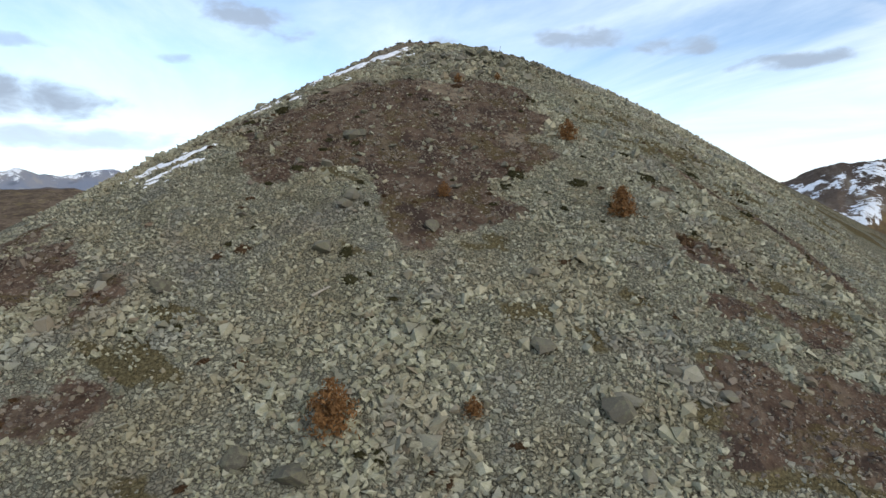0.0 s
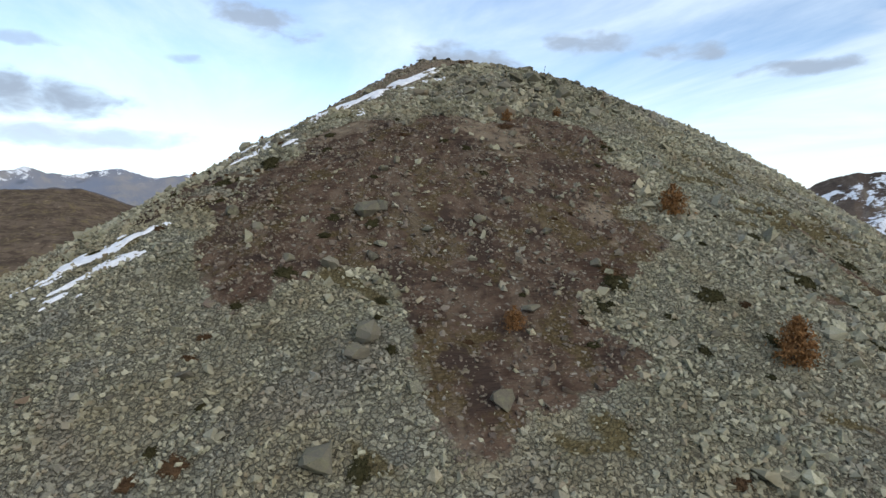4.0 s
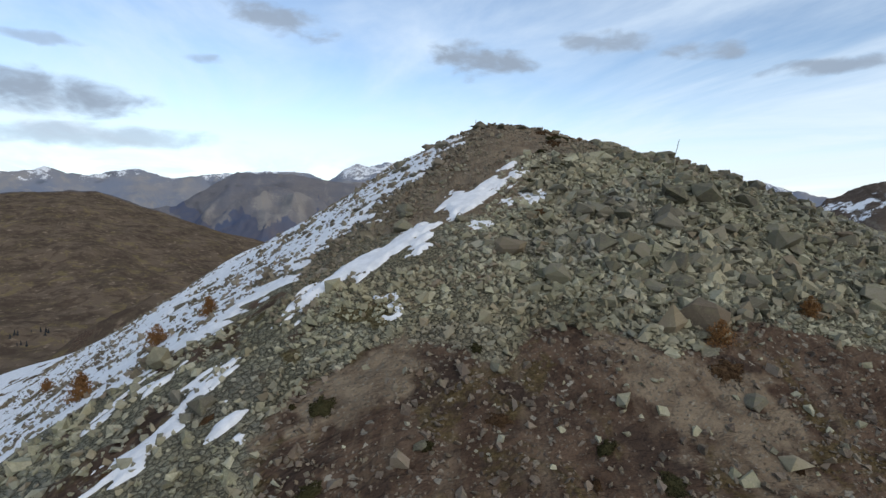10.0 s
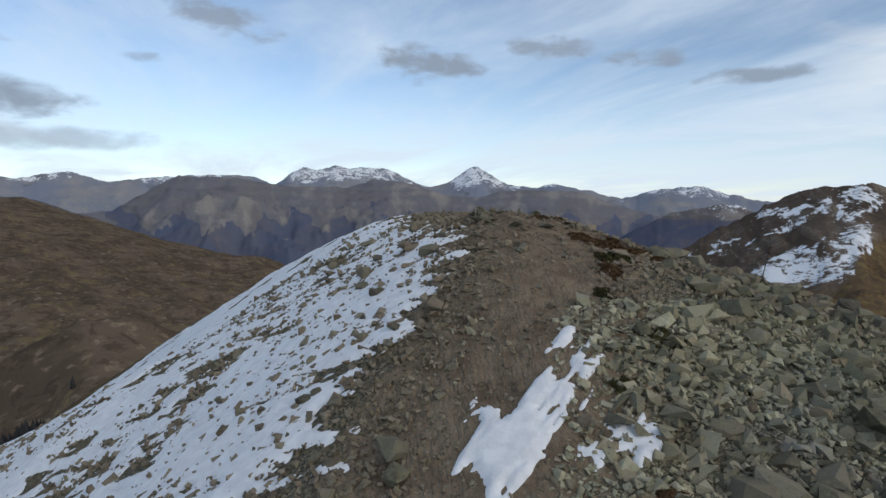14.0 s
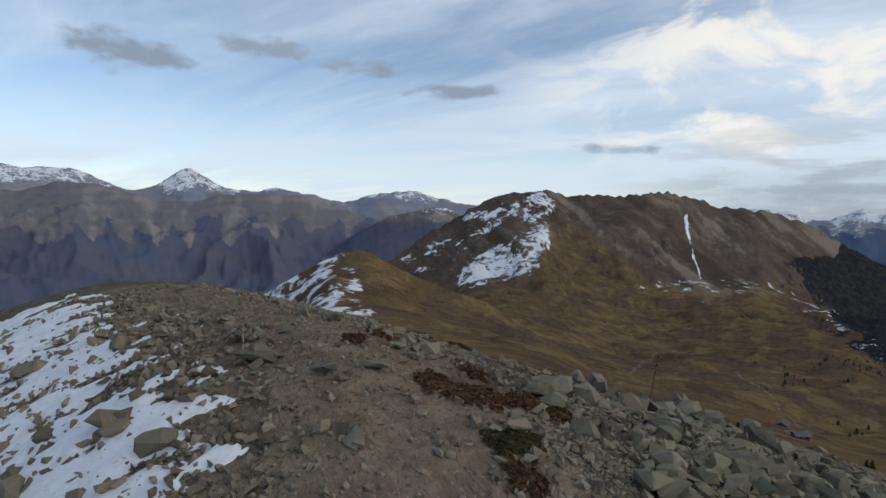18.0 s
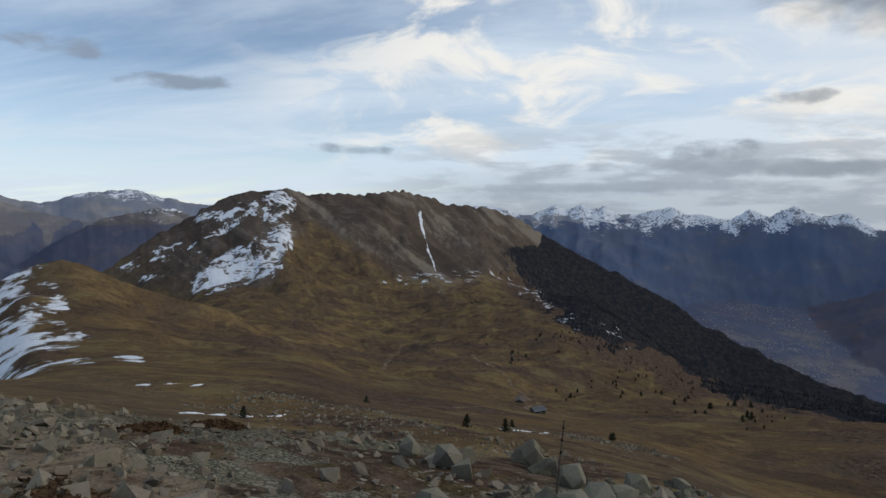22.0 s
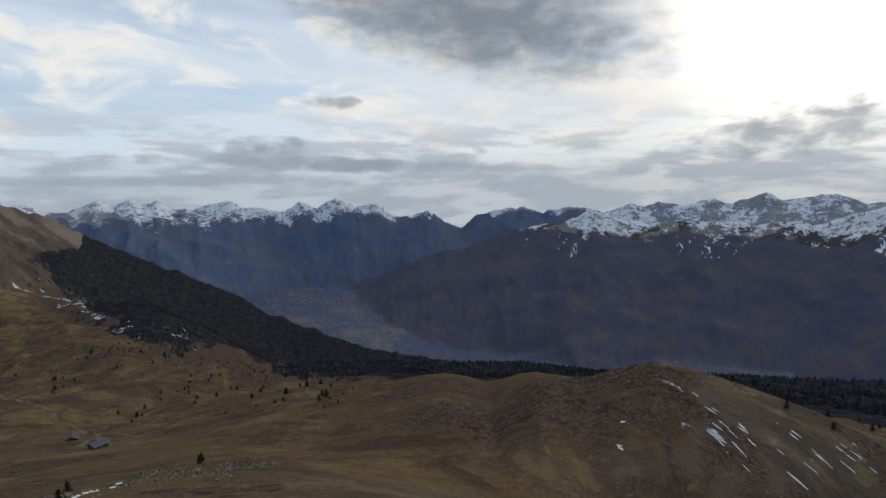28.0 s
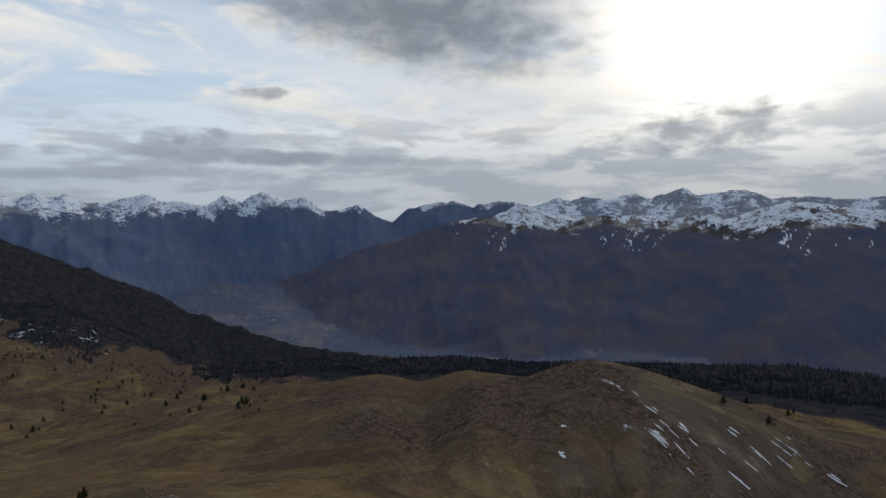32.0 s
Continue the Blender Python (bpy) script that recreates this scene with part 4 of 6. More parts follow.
    snow = np.where(d, np.maximum(step(el - line + 2.6 * (0.40 - ribs) + 1.0 * rough, -0.6, 1.2) * 0.60, pistes * 0.7) * step(az, -98.5, -103), snow)
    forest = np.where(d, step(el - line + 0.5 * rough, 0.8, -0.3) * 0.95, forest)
    snow = np.where(c == 8, 0.34 + 0.28 * step(ribs - 0.3 * rough, 0.62, 0.30), snow)
    # woods below the meadow rim, the valley floor
    rim = step(az, -80, -88) * step(az, -150, -140) * step(r, 300 + 520 * step(az, -92, -68), 420 + 560 * step(az, -92, -68))
    forest = np.where(c == 0, np.maximum(forest, rim * 0.95 * step(up, -640, -560)), forest)
    forest = np.where((c == 0) & (az > 10) & (r > 250) & (r < 800), np.maximum(forest, 0.30), forest)
    for track in TRACKS:
        earth = np.maximum(earth, step(along(x, y, track), 0.004 * r + 1.2, 0.0015 * r + 0.4) * 0.45)
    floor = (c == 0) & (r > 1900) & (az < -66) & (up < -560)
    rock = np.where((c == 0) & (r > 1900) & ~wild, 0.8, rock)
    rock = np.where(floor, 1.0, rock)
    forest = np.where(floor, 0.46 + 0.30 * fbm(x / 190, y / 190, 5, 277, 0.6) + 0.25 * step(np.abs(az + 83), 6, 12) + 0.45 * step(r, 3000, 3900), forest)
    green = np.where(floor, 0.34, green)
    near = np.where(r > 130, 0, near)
    haze_moor = np.where((c == 0) & (az > -6) & (r > 140) | (c == 3), 1.0, haze_moor)
    haze_moor = np.where((c == 0) & (r < 330), np.maximum(haze_moor, 0.88 * dome), haze_moor)
    # the valley floor's colour gets part of the painted haze as well
    haze_moor = np.where(floor, 0.80, haze_moor)
    # old snow lines on the dome
    streaks = step(np.abs(fbm(x / 26 + 3, y / 60, 3, 204)), 0.10, 0.02) * step(inside(x, y, [(95, 62), (135, 45), (190, -10), (170, -40), (110, 0)]), -10, 14)
    snow = np.where(c == 0, np.maximum(snow, streaks * 0.55), snow)
    return np.stack([heath, earth, snow, forest], 1), np.stack([near, rock, green, haze_moor], 1)


TRACKS = (
    [(60, 175), (110, 178), (150, 190), (170, 186), (185, 200), (215, 208), (260, 235), (320, 290), (420, 380)],
    [(170, 186), (190, 170), (215, 150), (250, 140)],
    [(250, 330), (360, 420), (520, 520), (640, 560), (700, 640)],
    [(-760, 1300), (-740, 1400), (-640, 1420), (-560, 1500), (-470, 1480)],
    [(-500, 1180), (-420, 1260), (-330, 1240)],
)


def build_ground():
    """One sheet of rings round the summit; beyond the hill each ring has twice as many points."""
    fine = np.concatenate([np.arange(62, -148, -0.15), np.arange(-148, -298, -1.0)])
    fine = fine[:len(fine) // 2 * 2]
    coarse = fine[::2]
    rings = [0.8]
    while rings[-1] < 4860:
        rings.append(rings[-1] + (1.0 if rings[-1] < 105 else min(rings[-1] * 0.0150, 34)))
    rings = np.array(rings)
    split = int(np.searchsorted(rings, 190.0))
    xs, ys = [], []
    for az, part_of in ((coarse, rings[:split]), (fine, rings[split:])):
        a, r = np.meshgrid(np.radians(az), part_of)
        xs.append((CENTRE[0] - np.sin(a) * r).ravel())
        ys.append((CENTRE[1] + np.cos(a) * r).ravel())
    x, y = np.concatenate(xs + [[CENTRE[0]]]), np.concatenate(ys + [[CENTRE[1]]])
    z, which, ribs = land(x, y)
    nc, nf = len(coarse), len(fine)
    start = split * nc
    quads = []
    for n, count, base in ((nc, split, 0), (nf, len(rings) - split, start)):
        i, j = np.meshgrid(np.arange(count - 1), np.arange(n), indexing="ij")
        j2 = (j + 1) % n
        quads.append(base + np.stack([i * n + j, i * n + j2, (i + 1) * n + j2, (i + 1) * n + j], -1).reshape(-1, 4)[:, ::-1])
    quads = np.concatenate(quads)
    k = np.arange(nc)
    k2, last = (k + 1) % nc, (split - 1) * nc
    f0, f1, f2 = start + 2 * k, start + 2 * k + 1, start + (2 * k + 2) % nf
    tris = np.concatenate([np.stack([np.full(nc, len(x) - 1), k2, k], 1), np.stack([last + k, f1, f0], 1),
                           np.stack([last + k, last + k2, f1], 1), np.stack([last + k2, f2, f1], 1)])[:, ::-1]
    me = raw_mesh("ground", np.stack([x, y, z], 1), quads, tris)
    shade_smooth(me)
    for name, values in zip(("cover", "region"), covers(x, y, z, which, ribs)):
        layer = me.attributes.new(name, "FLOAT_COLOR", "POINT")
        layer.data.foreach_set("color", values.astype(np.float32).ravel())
    me.materials.append(GROUND)
    return tagged(new("ground", me), "mountain ground of scree, heath, autumn grass and far snowy ranges", "ground", kind="structure")


build_ground()

# ---- stones ----
def hull_shape(seed, flat, points=11):
    """A broken stone: the hull of some random points, as arrays."""
    rng = random.Random(seed)
    bm = bmesh.new()
    for k in range(8 if points < 13 else 0):
        c = Vector((1 if k & 1 else -1, 1 if k & 2 else -1, 1 if k & 4 else -1))
        if k >= 8 - max(0, 10 - points):
            continue
        bm.verts.new((c.x * rng.uniform(0.45, 1.0), c.y * rng.uniform(0.4, 0.9), c.z * flat * rng.uniform(0.45, 1.0)))
    for _ in range(max(2, points - 8)):
        v = Vector((rng.gauss(0, 1), rng.gauss(0, 1), rng.gauss(0, 1))).normalized()
        if points > 12:
            v /= (abs(v.x) ** 4 + abs(v.y) ** 4 + abs(v.z) ** 4) ** 0.25
        v *= rng.uniform(0.8 if points > 12 else 0.9, 1.15)
        bm.verts.new((v.x, v.y * 0.9, v.z * flat))
    bmesh.ops.convex_hull(bm, input=bm.verts)
    loose = [v for v in bm.verts if not v.link_faces]
    bmesh.ops.delete(bm, geom=loose, context="VERTS")
    bmesh.ops.triangulate(bm, faces=bm.faces)
    bm.verts.index_update()
    bmesh.ops.recalc_face_normals(bm, faces=bm.faces)
    verts = np.array([v.co[:] for v in bm.verts])
    tris = np.array([[v.index for v in f.verts] for f in bm.faces])
    bm.free()
    return verts, tris


BLOCKS = [hull_shape(700 + i, (0.55, 0.7, 0.85)[i % 3], 13 + i % 4) for i in range(14)]
SHAPES = [hull_shape(300 + i, (0.5, 0.62, 0.75)[i % 3], 7 + i % 2) for i in range(18)]
rng = np.random.default_rng(7)


def turns(n, lean=0.5):
    """Rotations about a leaning upright axis."""
    a, p, q = rng.uniform(0, 2 * np.pi, n), rng.normal(0, lean, n), rng.normal(0, lean, n)
    ca, sa, cp, sp, cq, sq = np.cos(a), np.sin(a), np.cos(p), np.sin(p), np.cos(q), np.sin(q)
    o, i = np.zeros(n), np.ones(n)
    rz = np.stack([ca, -sa, o, sa, ca, o, o, o, i], 1).reshape(n, 3, 3)
    rx = np.stack([i, o, o, o, cp, -sp, o, sp, cp], 1).reshape(n, 3, 3)
    ry = np.stack([cq, o, sq, o, i, o, -sq, o, cq], 1).reshape(n, 3, 3)
    return rx @ ry @ rz


def strew(name, xy, size, mat, label, sink=0.25, shapes=SHAPES):
    """One mesh of many stones."""
    z = height(xy[:, 0], xy[:, 1])
    allv, allt, base = [], [], 0
    pick = rng.integers(0, len(shapes), len(xy))
    for k, (verts, tris) in enumerate(shapes):
        m = pick == k
        n = int(m.sum())
        if not n:
            continue
        s = size[m][:, None] * rng.uniform(0.75, 1.3, (n, 3)) * 0.5
        p = np.einsum("nij,nkj->nki", turns(n), verts[None] * s[:, None, :])
        p += np.stack([xy[m, 0], xy[m, 1], z[m] + size[m] * (0.5 * 0.5 - sink * 0.5)], 1)[:, None, :]
        allv.append(p.reshape(-1, 3))
        allt.append((tris[None] + (np.arange(n) * len(verts))[:, None, None]).reshape(-1, 3) + base)
        base += n * len(verts)
    me = raw_mesh(name, np.concatenate(allv), None, np.concatenate(allt))
    me.materials.append(mat)
    return tagged(new(name, me), label, "stones", kind="stuff")


def heath_share(x, y):
    return step(heath_at(x, y), 0.3, 0.75)


def scatter(n, x0, x1, y0, y1):
    return rng.uniform(x0, x1, n), rng.uniform(y0, y1, n)


def snowy(x, y):
    d = np.maximum(inside(x, y, FLANK), inside(x, y, SNOW_STRIP))
    return np.maximum(d, inside(x, y, SNOW_HOLLOW))


# the front of the hill
x, y = scatter(164000, -37, 50, 16, 95)
east = step(x - 0.2 * (y - 100), 34, 50) * step(y, 60, 85)
keep = rng.uniform(0, 1, len(x)) < (1 - 0.97 * heath_share(x, y)) * (1 - 0.8 * east) * np.where(snowy(x, y) > 0.3, 0.0, 1) * np.where(y > 84, step(along(x, y, EARTH), 1.2, 3.0), 1) * np.where(y > 80, step(x, -10.5, -7.5), 1) * (1 - 0.8 * step(x, -14, -18) * step(y, 58, 64))
rim = np.minimum(np.minimum(x + 37, 50 - x), y - 16) + 3.0 * fbm(x / 7, y / 7, 4, 229)
keep &= rng.uniform(0, 1, len(x)) < step(rim, -0.5, 7.0)
keep &= rng.uniform(0, 1, len(x)) > 0.8 * turf(x, y) * step(y, 80, 72)
x, y = x[keep], y[keep]
coarse = step(fbm(x / 11, y / 11, 3, 221), -0.5, 0.9)
block = step(inside(x, y, [(-5, 78), (-3, 90), (4, 99), (12, 102), (16, 92), (10, 78), (4, 74)]), -3, 3)
size = np.exp(rng.normal(-1.46, 0.46, len(x))) * (0.7 + 0.75 * coarse) * (0.92 + 0.4 * block)
strew("front_scree", np.stack([x, y], 1), np.clip(size, 0.1, 1.3), SCREE, "grey-green lichened scree covering the face of the hill")

# coarse blocks under the crest
x, y = scatter(9500, -9, 22, 73, 106)
deep = inside(x, y, [(-8, 77), (-6, 82), (-4.5, 88), (-2, 92), (4, 99), (9, 104), (16, 103), (20, 93), (16, 82), (10, 77.5), (2, 75.5), (-4, 75)])
keep = rng.uniform(0, 1, len(x)) < step(deep + fbm(x / 3, y / 3, 3, 225) * 1.6, -0.8, 2.0) * (0.45 + 0.55 * step(fbm(x / 5, y / 5, 3, 226), -0.4, 0.4))
x, y = x[keep], y[keep]
strew("block_field", np.stack([x, y], 1), np.clip(np.exp(rng.normal(-0.72, 0.34, len(x))), 0.25, 1.15), BLOCK, "coarse olive lichened blocks piled below the crest", 0.3, BLOCKS)

# pale stones in the heath
x, y = scatter(62000, -34, 34, 26, 80)
keep = rng.uniform(0, 1, len(x)) < heath_share(x, y) * step(fbm(x / 4, y / 4, 3, 222), -1.0, 0.6)
x, y = x[keep], y[keep]
strew("heath_stones", np.stack([x, y], 1), np.clip(np.exp(rng.normal(-1.98, 0.52, len(x))), 0.06, 0.8), PALE, "bleached stones lying loose in brown heath")

# the crest: rubble along the path and over the eastern edge
x, y = scatter(70000, -18, 26, 78, 128)
away = along(x, y, EARTH)
keep = rng.uniform(0, 1, len(x)) < (0.30 + 0.60 * step(away, 1.0, 4.5)) * (1 - 0.85 * heath_share(x, y)) * np.where(y < 92, step(x, -5.5, -8.5), 1) * np.where(snowy(x, y) > 0.2, 0.05, 1) * (1 - 0.85 * step(x, -1, 4) * step(y, 102, 106)) * (1 - 0.35 * step(y, 98, 104)) * (1 - 0.5 * step(y, 104, 107) * step(x, -4, 0)) * (1 - 0.9 * step(x - 0.2 * (y - 100), 7, 13))
x, y, away = x[keep], y[keep], away[keep]
size = np.exp(rng.normal(-1.85, 0.52, len(x))) * (1 + 0.3 * step(y, 95, 100)) * (0.65 + 0.35 * step(away, 0.5, 4)) * (1 + 0.35 * step(x - 0.25 * (y - 95), 3, 8))
strew("crest_rubble", np.stack([x, y], 1), np.clip(size, 0.06, 1.1), CREST, "broken rubble on the crest beside the worn path")

# stones that stand out of the snow
x, y = scatter(60000, -62, -8, 70, 130)
d = inside(x, y, FLANK)
keep = (d > 0) & (rng.uniform(0, 1, len(x)) < 0.12 + 0.22 * step(x, -34, -22) + 0.8 * step(fbm(x / 2.5, y / 4, 4, 223) + 0.6 * step(x, -20, -10), -0.2, 0.7))
x, y = x[keep], y[keep]
strew("snow_field_stones", np.stack([x, y], 1), np.clip(np.exp(rng.normal(-1.6, 0.5, len(x))), 0.08, 1.0), CREST, "dark stones poking out of the snowy flank", 0.1)

# gravel of the eastern slope
x, y = scatter(4200, 40, 100, 112, 146)
keep = rng.uniform(0, 1, len(x)) < step(fbm(x / 9, y / 9, 4, 224) + 1.3 - np.hypot((x - 70) / 16, (y - 130) / 7), 0.0, 0.9)
x, y = x[keep], y[keep]
strew("slope_stones", np.stack([x, y], 1), np.clip(np.exp(rng.normal(-1.4, 0.45, len(x))), 0.12, 0.8), CREST, "scattered stones in the grass of the eastern slope")


# rubble on the eastern shoulder
x, y = scatter(9000, 20, 64, 106, 168)
d = np.maximum(inside(x, y, [(24, 150), (44, 166), (47, 142), (40, 129), (36, 113), (25, 110)]), inside(x, y, [(54, 136), (70, 138), (84, 137), (84, 130), (68, 128), (56, 130)]))
keep = rng.uniform(0, 1, len(x)) < step(d + fbm(x / 5, y / 5, 4, 227) * 3.0, -1.0, 3.0) * (0.25 + 0.75 * step(fbm(x / 3, y / 3, 3, 228), -0.3, 0.5))
x, y = x[keep], y[keep]
strew("shoulder_rubble", np.stack([x, y], 1), np.clip(np.exp(rng.normal(-1.5, 0.5, len(x))), 0.1, 0.9), CREST, "grey rubble breaking through the turf of the shoulder")


def stone_mesh(k):
    verts, tris = hull_shape(900 + k, (0.6, 0.7, 0.8)[k % 3], 23 + k % 7)
    me = raw_mesh("boulder", verts * 0.5, None, tris)
    me.materials.append(BOULDER)
    return me


BOULDERS = [stone_mesh(k) for k in range(10)]


def boulder(x, y, size, label, group):
    ob = new("boulder", BOULDERS[int(rng.integers(0, len(BOULDERS)))])
    z = float(height(x, y)[0])
    ob.matrix_world = pose(x, y, z + size * 0.16, rng.normal(0, 14), rng.normal(0, 14), rng.uniform(0, 360)) @ Matrix.Diagonal((size * rng.uniform(0.85, 1.25), size, size * rng.uniform(0.75, 1.05), 1))
    return tagged(ob, label, "boulder", group)


for x, y, size in ((-12.4, 88.5, 1.1), (-12.2, 87.2, 0.9), (-12.1, 85.0, 1.2), (-8.8, 84.6, 0.8), (-10.8, 104.9, 1.2), (-14.9, 105.8, 1.0), (-13.8, 103.0, 1.0), (-11.9, 106.9, 1.0), (-15.5, 119.4, 1.4),
                   (-12, 107.5, 1.3), (-14.8, 107.4, 1.2), (-7.1, 107.1, 0.9), (-5.7, 101, 0.8)):
    boulder(x, y, size, "weathered grey boulder beside the snow on the crest", "crest boulders")
for _ in range(32):
    boulder(float(rng.normal(-14, 3.0)), float(rng.uniform(90, 114)), float(np.clip(np.exp(rng.normal(-0.6, 0.3)), 0.3, 1.0)), "weathered grey boulder beside the snow on the crest", "crest boulders")
for x, y, size in ((4.1, 87.3, 1.9), (6.3, 87.9, 2.0), (2.6, 84.4, 1.8), (2.8, 94.5, 1.6), (-6.3, 80.9, 1.5), (-4.1, 78.8, 1.4), (1.9, 76.5, 1.7), (1.7, 78.9, 1.4), (-1.4, 81.2, 1.5), (9.1, 88.6, 1.7), (-1.8, 84.8, 1.6), (-0.9, 84.9, 1.4), (0.9, 85.3, 1.2), (3.9, 87.3, 1.5), (2.7, 83.6, 1.6), (2.6, 96.6, 1.3), (3.2, 94.9, 1.2), (3.4, 97.3, 1.1), (2.4, 103, 1.1), (3.4, 103.6, 1.3), (4.2, 103.8, 1.5), (5.1, 103.1, 1.2), (6.6, 100.2, 1.2), (8.3, 103.1, 1.3), (9.0, 103.5, 1.5),
                   (10.2, 103.2, 1.3), (7.1, 102.6, 1.2), (10.9, 102.8, 1.4), (8.6, 98.7, 1.2), (9.4, 96.6, 1.3), (12.6, 102.8, 1.3), (14.8, 102.6, 1.1), (2.2, 96.9, 1.2)):
    boulder(x, y, size, "angular boulder with green lichen in the block field", "block field boulders")
for x, y, size, tall in ((12.3, 111.5, 1.3, 1.5), (11.3, 108.8, 1.5, 1.4), (18.6, 109.6, 1.7, 1.5), (17.6, 108.3, 1.9, 1.4), (14.6, 105.4, 1.8, 1.0), (17.2, 103.7, 1.6, 1.2), (10.2, 107.4, 1.1, 1.3), (15.9, 107.2, 1.4, 1.2), (13.4, 109.6, 1.2, 1.3), (-3.6, 113.5, 0.8, 1.5), (-3.0, 111, 0.9, 1.4)):
    slab = boulder(x, y, size, "upright lichened slab standing on the rocky edge", "standing slabs")
    slab.matrix_world = slab.matrix_world @ Matrix.Diagonal((0.8, 0.7, tall, 1))
for x, y, size in ((-7.3, 106.7, 1.5), (-5.5, 104.7, 1.0), (-3.6, 104.4, 1.0), (-5.9, 108.4, 0.8), (-1.9, 106.3, 0.8)):
    slab = boulder(x, y, size, "flat pale slab lying on the trodden path", "path slabs")
    slab.matrix_world = slab.matrix_world @ Matrix.Diagonal((1.1, 0.6, 0.5, 1))
field = [(-5, 80), (-3, 90), (3, 98), (12, 103), (18, 95), (12, 80), (4, 76)]
for _ in range(88):
    boulder(float(rng.uniform(2, 24)), float(rng.normal(102.6, 1.3)), float(np.clip(np.exp(rng.normal(-0.5, 0.3)), 0.35, 1.1)), "angular boulder with green lichen in the block field", "block field boulders")
made = 0
while made < 120:
    bx, by = float(rng.uniform(-6, 19)), float(rng.uniform(75, 104))
    if inside(np.array([bx]), np.array([by]), field)[0] > 0:
        boulder(bx, by, float(np.clip(np.exp(rng.normal(-0.12, 0.28)), 0.6, 1.7)), "angular boulder with green lichen in the block field", "block field boulders")
        made += 1
for x, y, size in ((-17.4, 36.7, 1.2), (-8.4, 41.2, 1.5), (13.3, 33.7, 0.9), (18.5, 35.8, 0.9), (21.9, 34.6, 0.9), (6.2, 40.5, 1.2), (-0.8, 45.0, 1.1), (-8.8, 58.8, 1.7), (-7.9, 59.3, 1.1), (-15.4, 56.4, 0.8),
                   (-17.6, 58.1, 1.0), (5.8, 55.4, 0.8), (-4.6, 57.2, 0.8), (1.2, 50.9, 0.9), (-10.3, 53.3, 1.3), (-7.9, 54.5, 0.8), (-7.4, 65.9, 0.8), (-8.3, 64.6, 0.8), (9.1, 30.5, 1.8), (9.9, 31.2, 1.4), (5.8, 34.1, 1.4),
                   (-7.3, 47.8, 1.4), (-7.7, 46.6, 1.2), (-6.9, 25.5, 1.5), (-9.5, 26, 1.2)):
    boulder(x, y, size, "pale boulder half sunk in the scree slope", "slope boulders")
made = 0
while made < 40:
    bx, by = float(rng.uniform(-26, 30)), float(rng.uniform(24, 74))
    boulder(bx, by, float(np.clip(np.exp(rng.normal(-0.45, 0.25)), 0.45, 1.1)), "pale boulder half sunk in the scree slope", "slope boulders")
    made += 1


# ---- snow ----
def snow_sheet(name, label, x0, x1, y0, y1, cell, field_of, depth=0.13):
    gx, gy = np.meshgrid(np.arange(x0, x1, cell), np.arange(y0, y1, cell))
    f = field_of(gx.ravel(), gy.ravel()).reshape(gx.shape)
    z = height(gx.ravel(), gy.ravel()).reshape(gx.shape) + np.where(f > 0, 0.05 + depth * np.minimum(f * 1.6, 1), np.maximum(f * 0.5, -0.25))
    ny, nx = gx.shape
    i, j = np.meshgrid(np.arange(ny - 1), np.arange(nx - 1), indexing="ij")
    hit = (f > 0)
    use = hit[:-1, :-1] | hit[1:, :-1] | hit[:-1, 1:] | hit[1:, 1:]
    quads = np.stack([i * nx + j, i * nx + j + 1, (i + 1) * nx + j + 1, (i + 1) * nx + j], -1)[use]
    used, quads = np.unique(quads, return_inverse=True)
    verts = np.stack([gx.ravel(), gy.ravel(), z.ravel()], 1)[used]
    me = raw_mesh(name, verts, quads.reshape(-1, 4))
    shade_smooth(me)
    me.materials.append(SNOW)
    return tagged(new(name, me), label, "snow", "snow patches")


def flank_field(x, y):
    d = inside(x, y, FLANK)
    u, v = x * 0.86 - y * 0.51, x * 0.51 + y * 0.86
    streaks = fbm(u / 2.6, v / 0.75, 4, 231, 0.62)
    slabs = fbm(u / 3.6, v / 5.0, 3, 232)
    return np.minimum(d * 0.5, 1.0) + streaks * 1.45 + slabs * 0.9 - 0.40 - 0.9 * step(x, -17, -9) * step(y, 92, 100) * 0.25


def patch_field(outline, rough=0.35):
    def field_of(x, y):
        return inside(x, y, outline) - 0.16 * rough + fbm((0.65 * x + 0.75 * y) / 1.7, (0.65 * y - 0.75 * x) / 0.6, 4, 241, 0.62) * rough
    return field_of


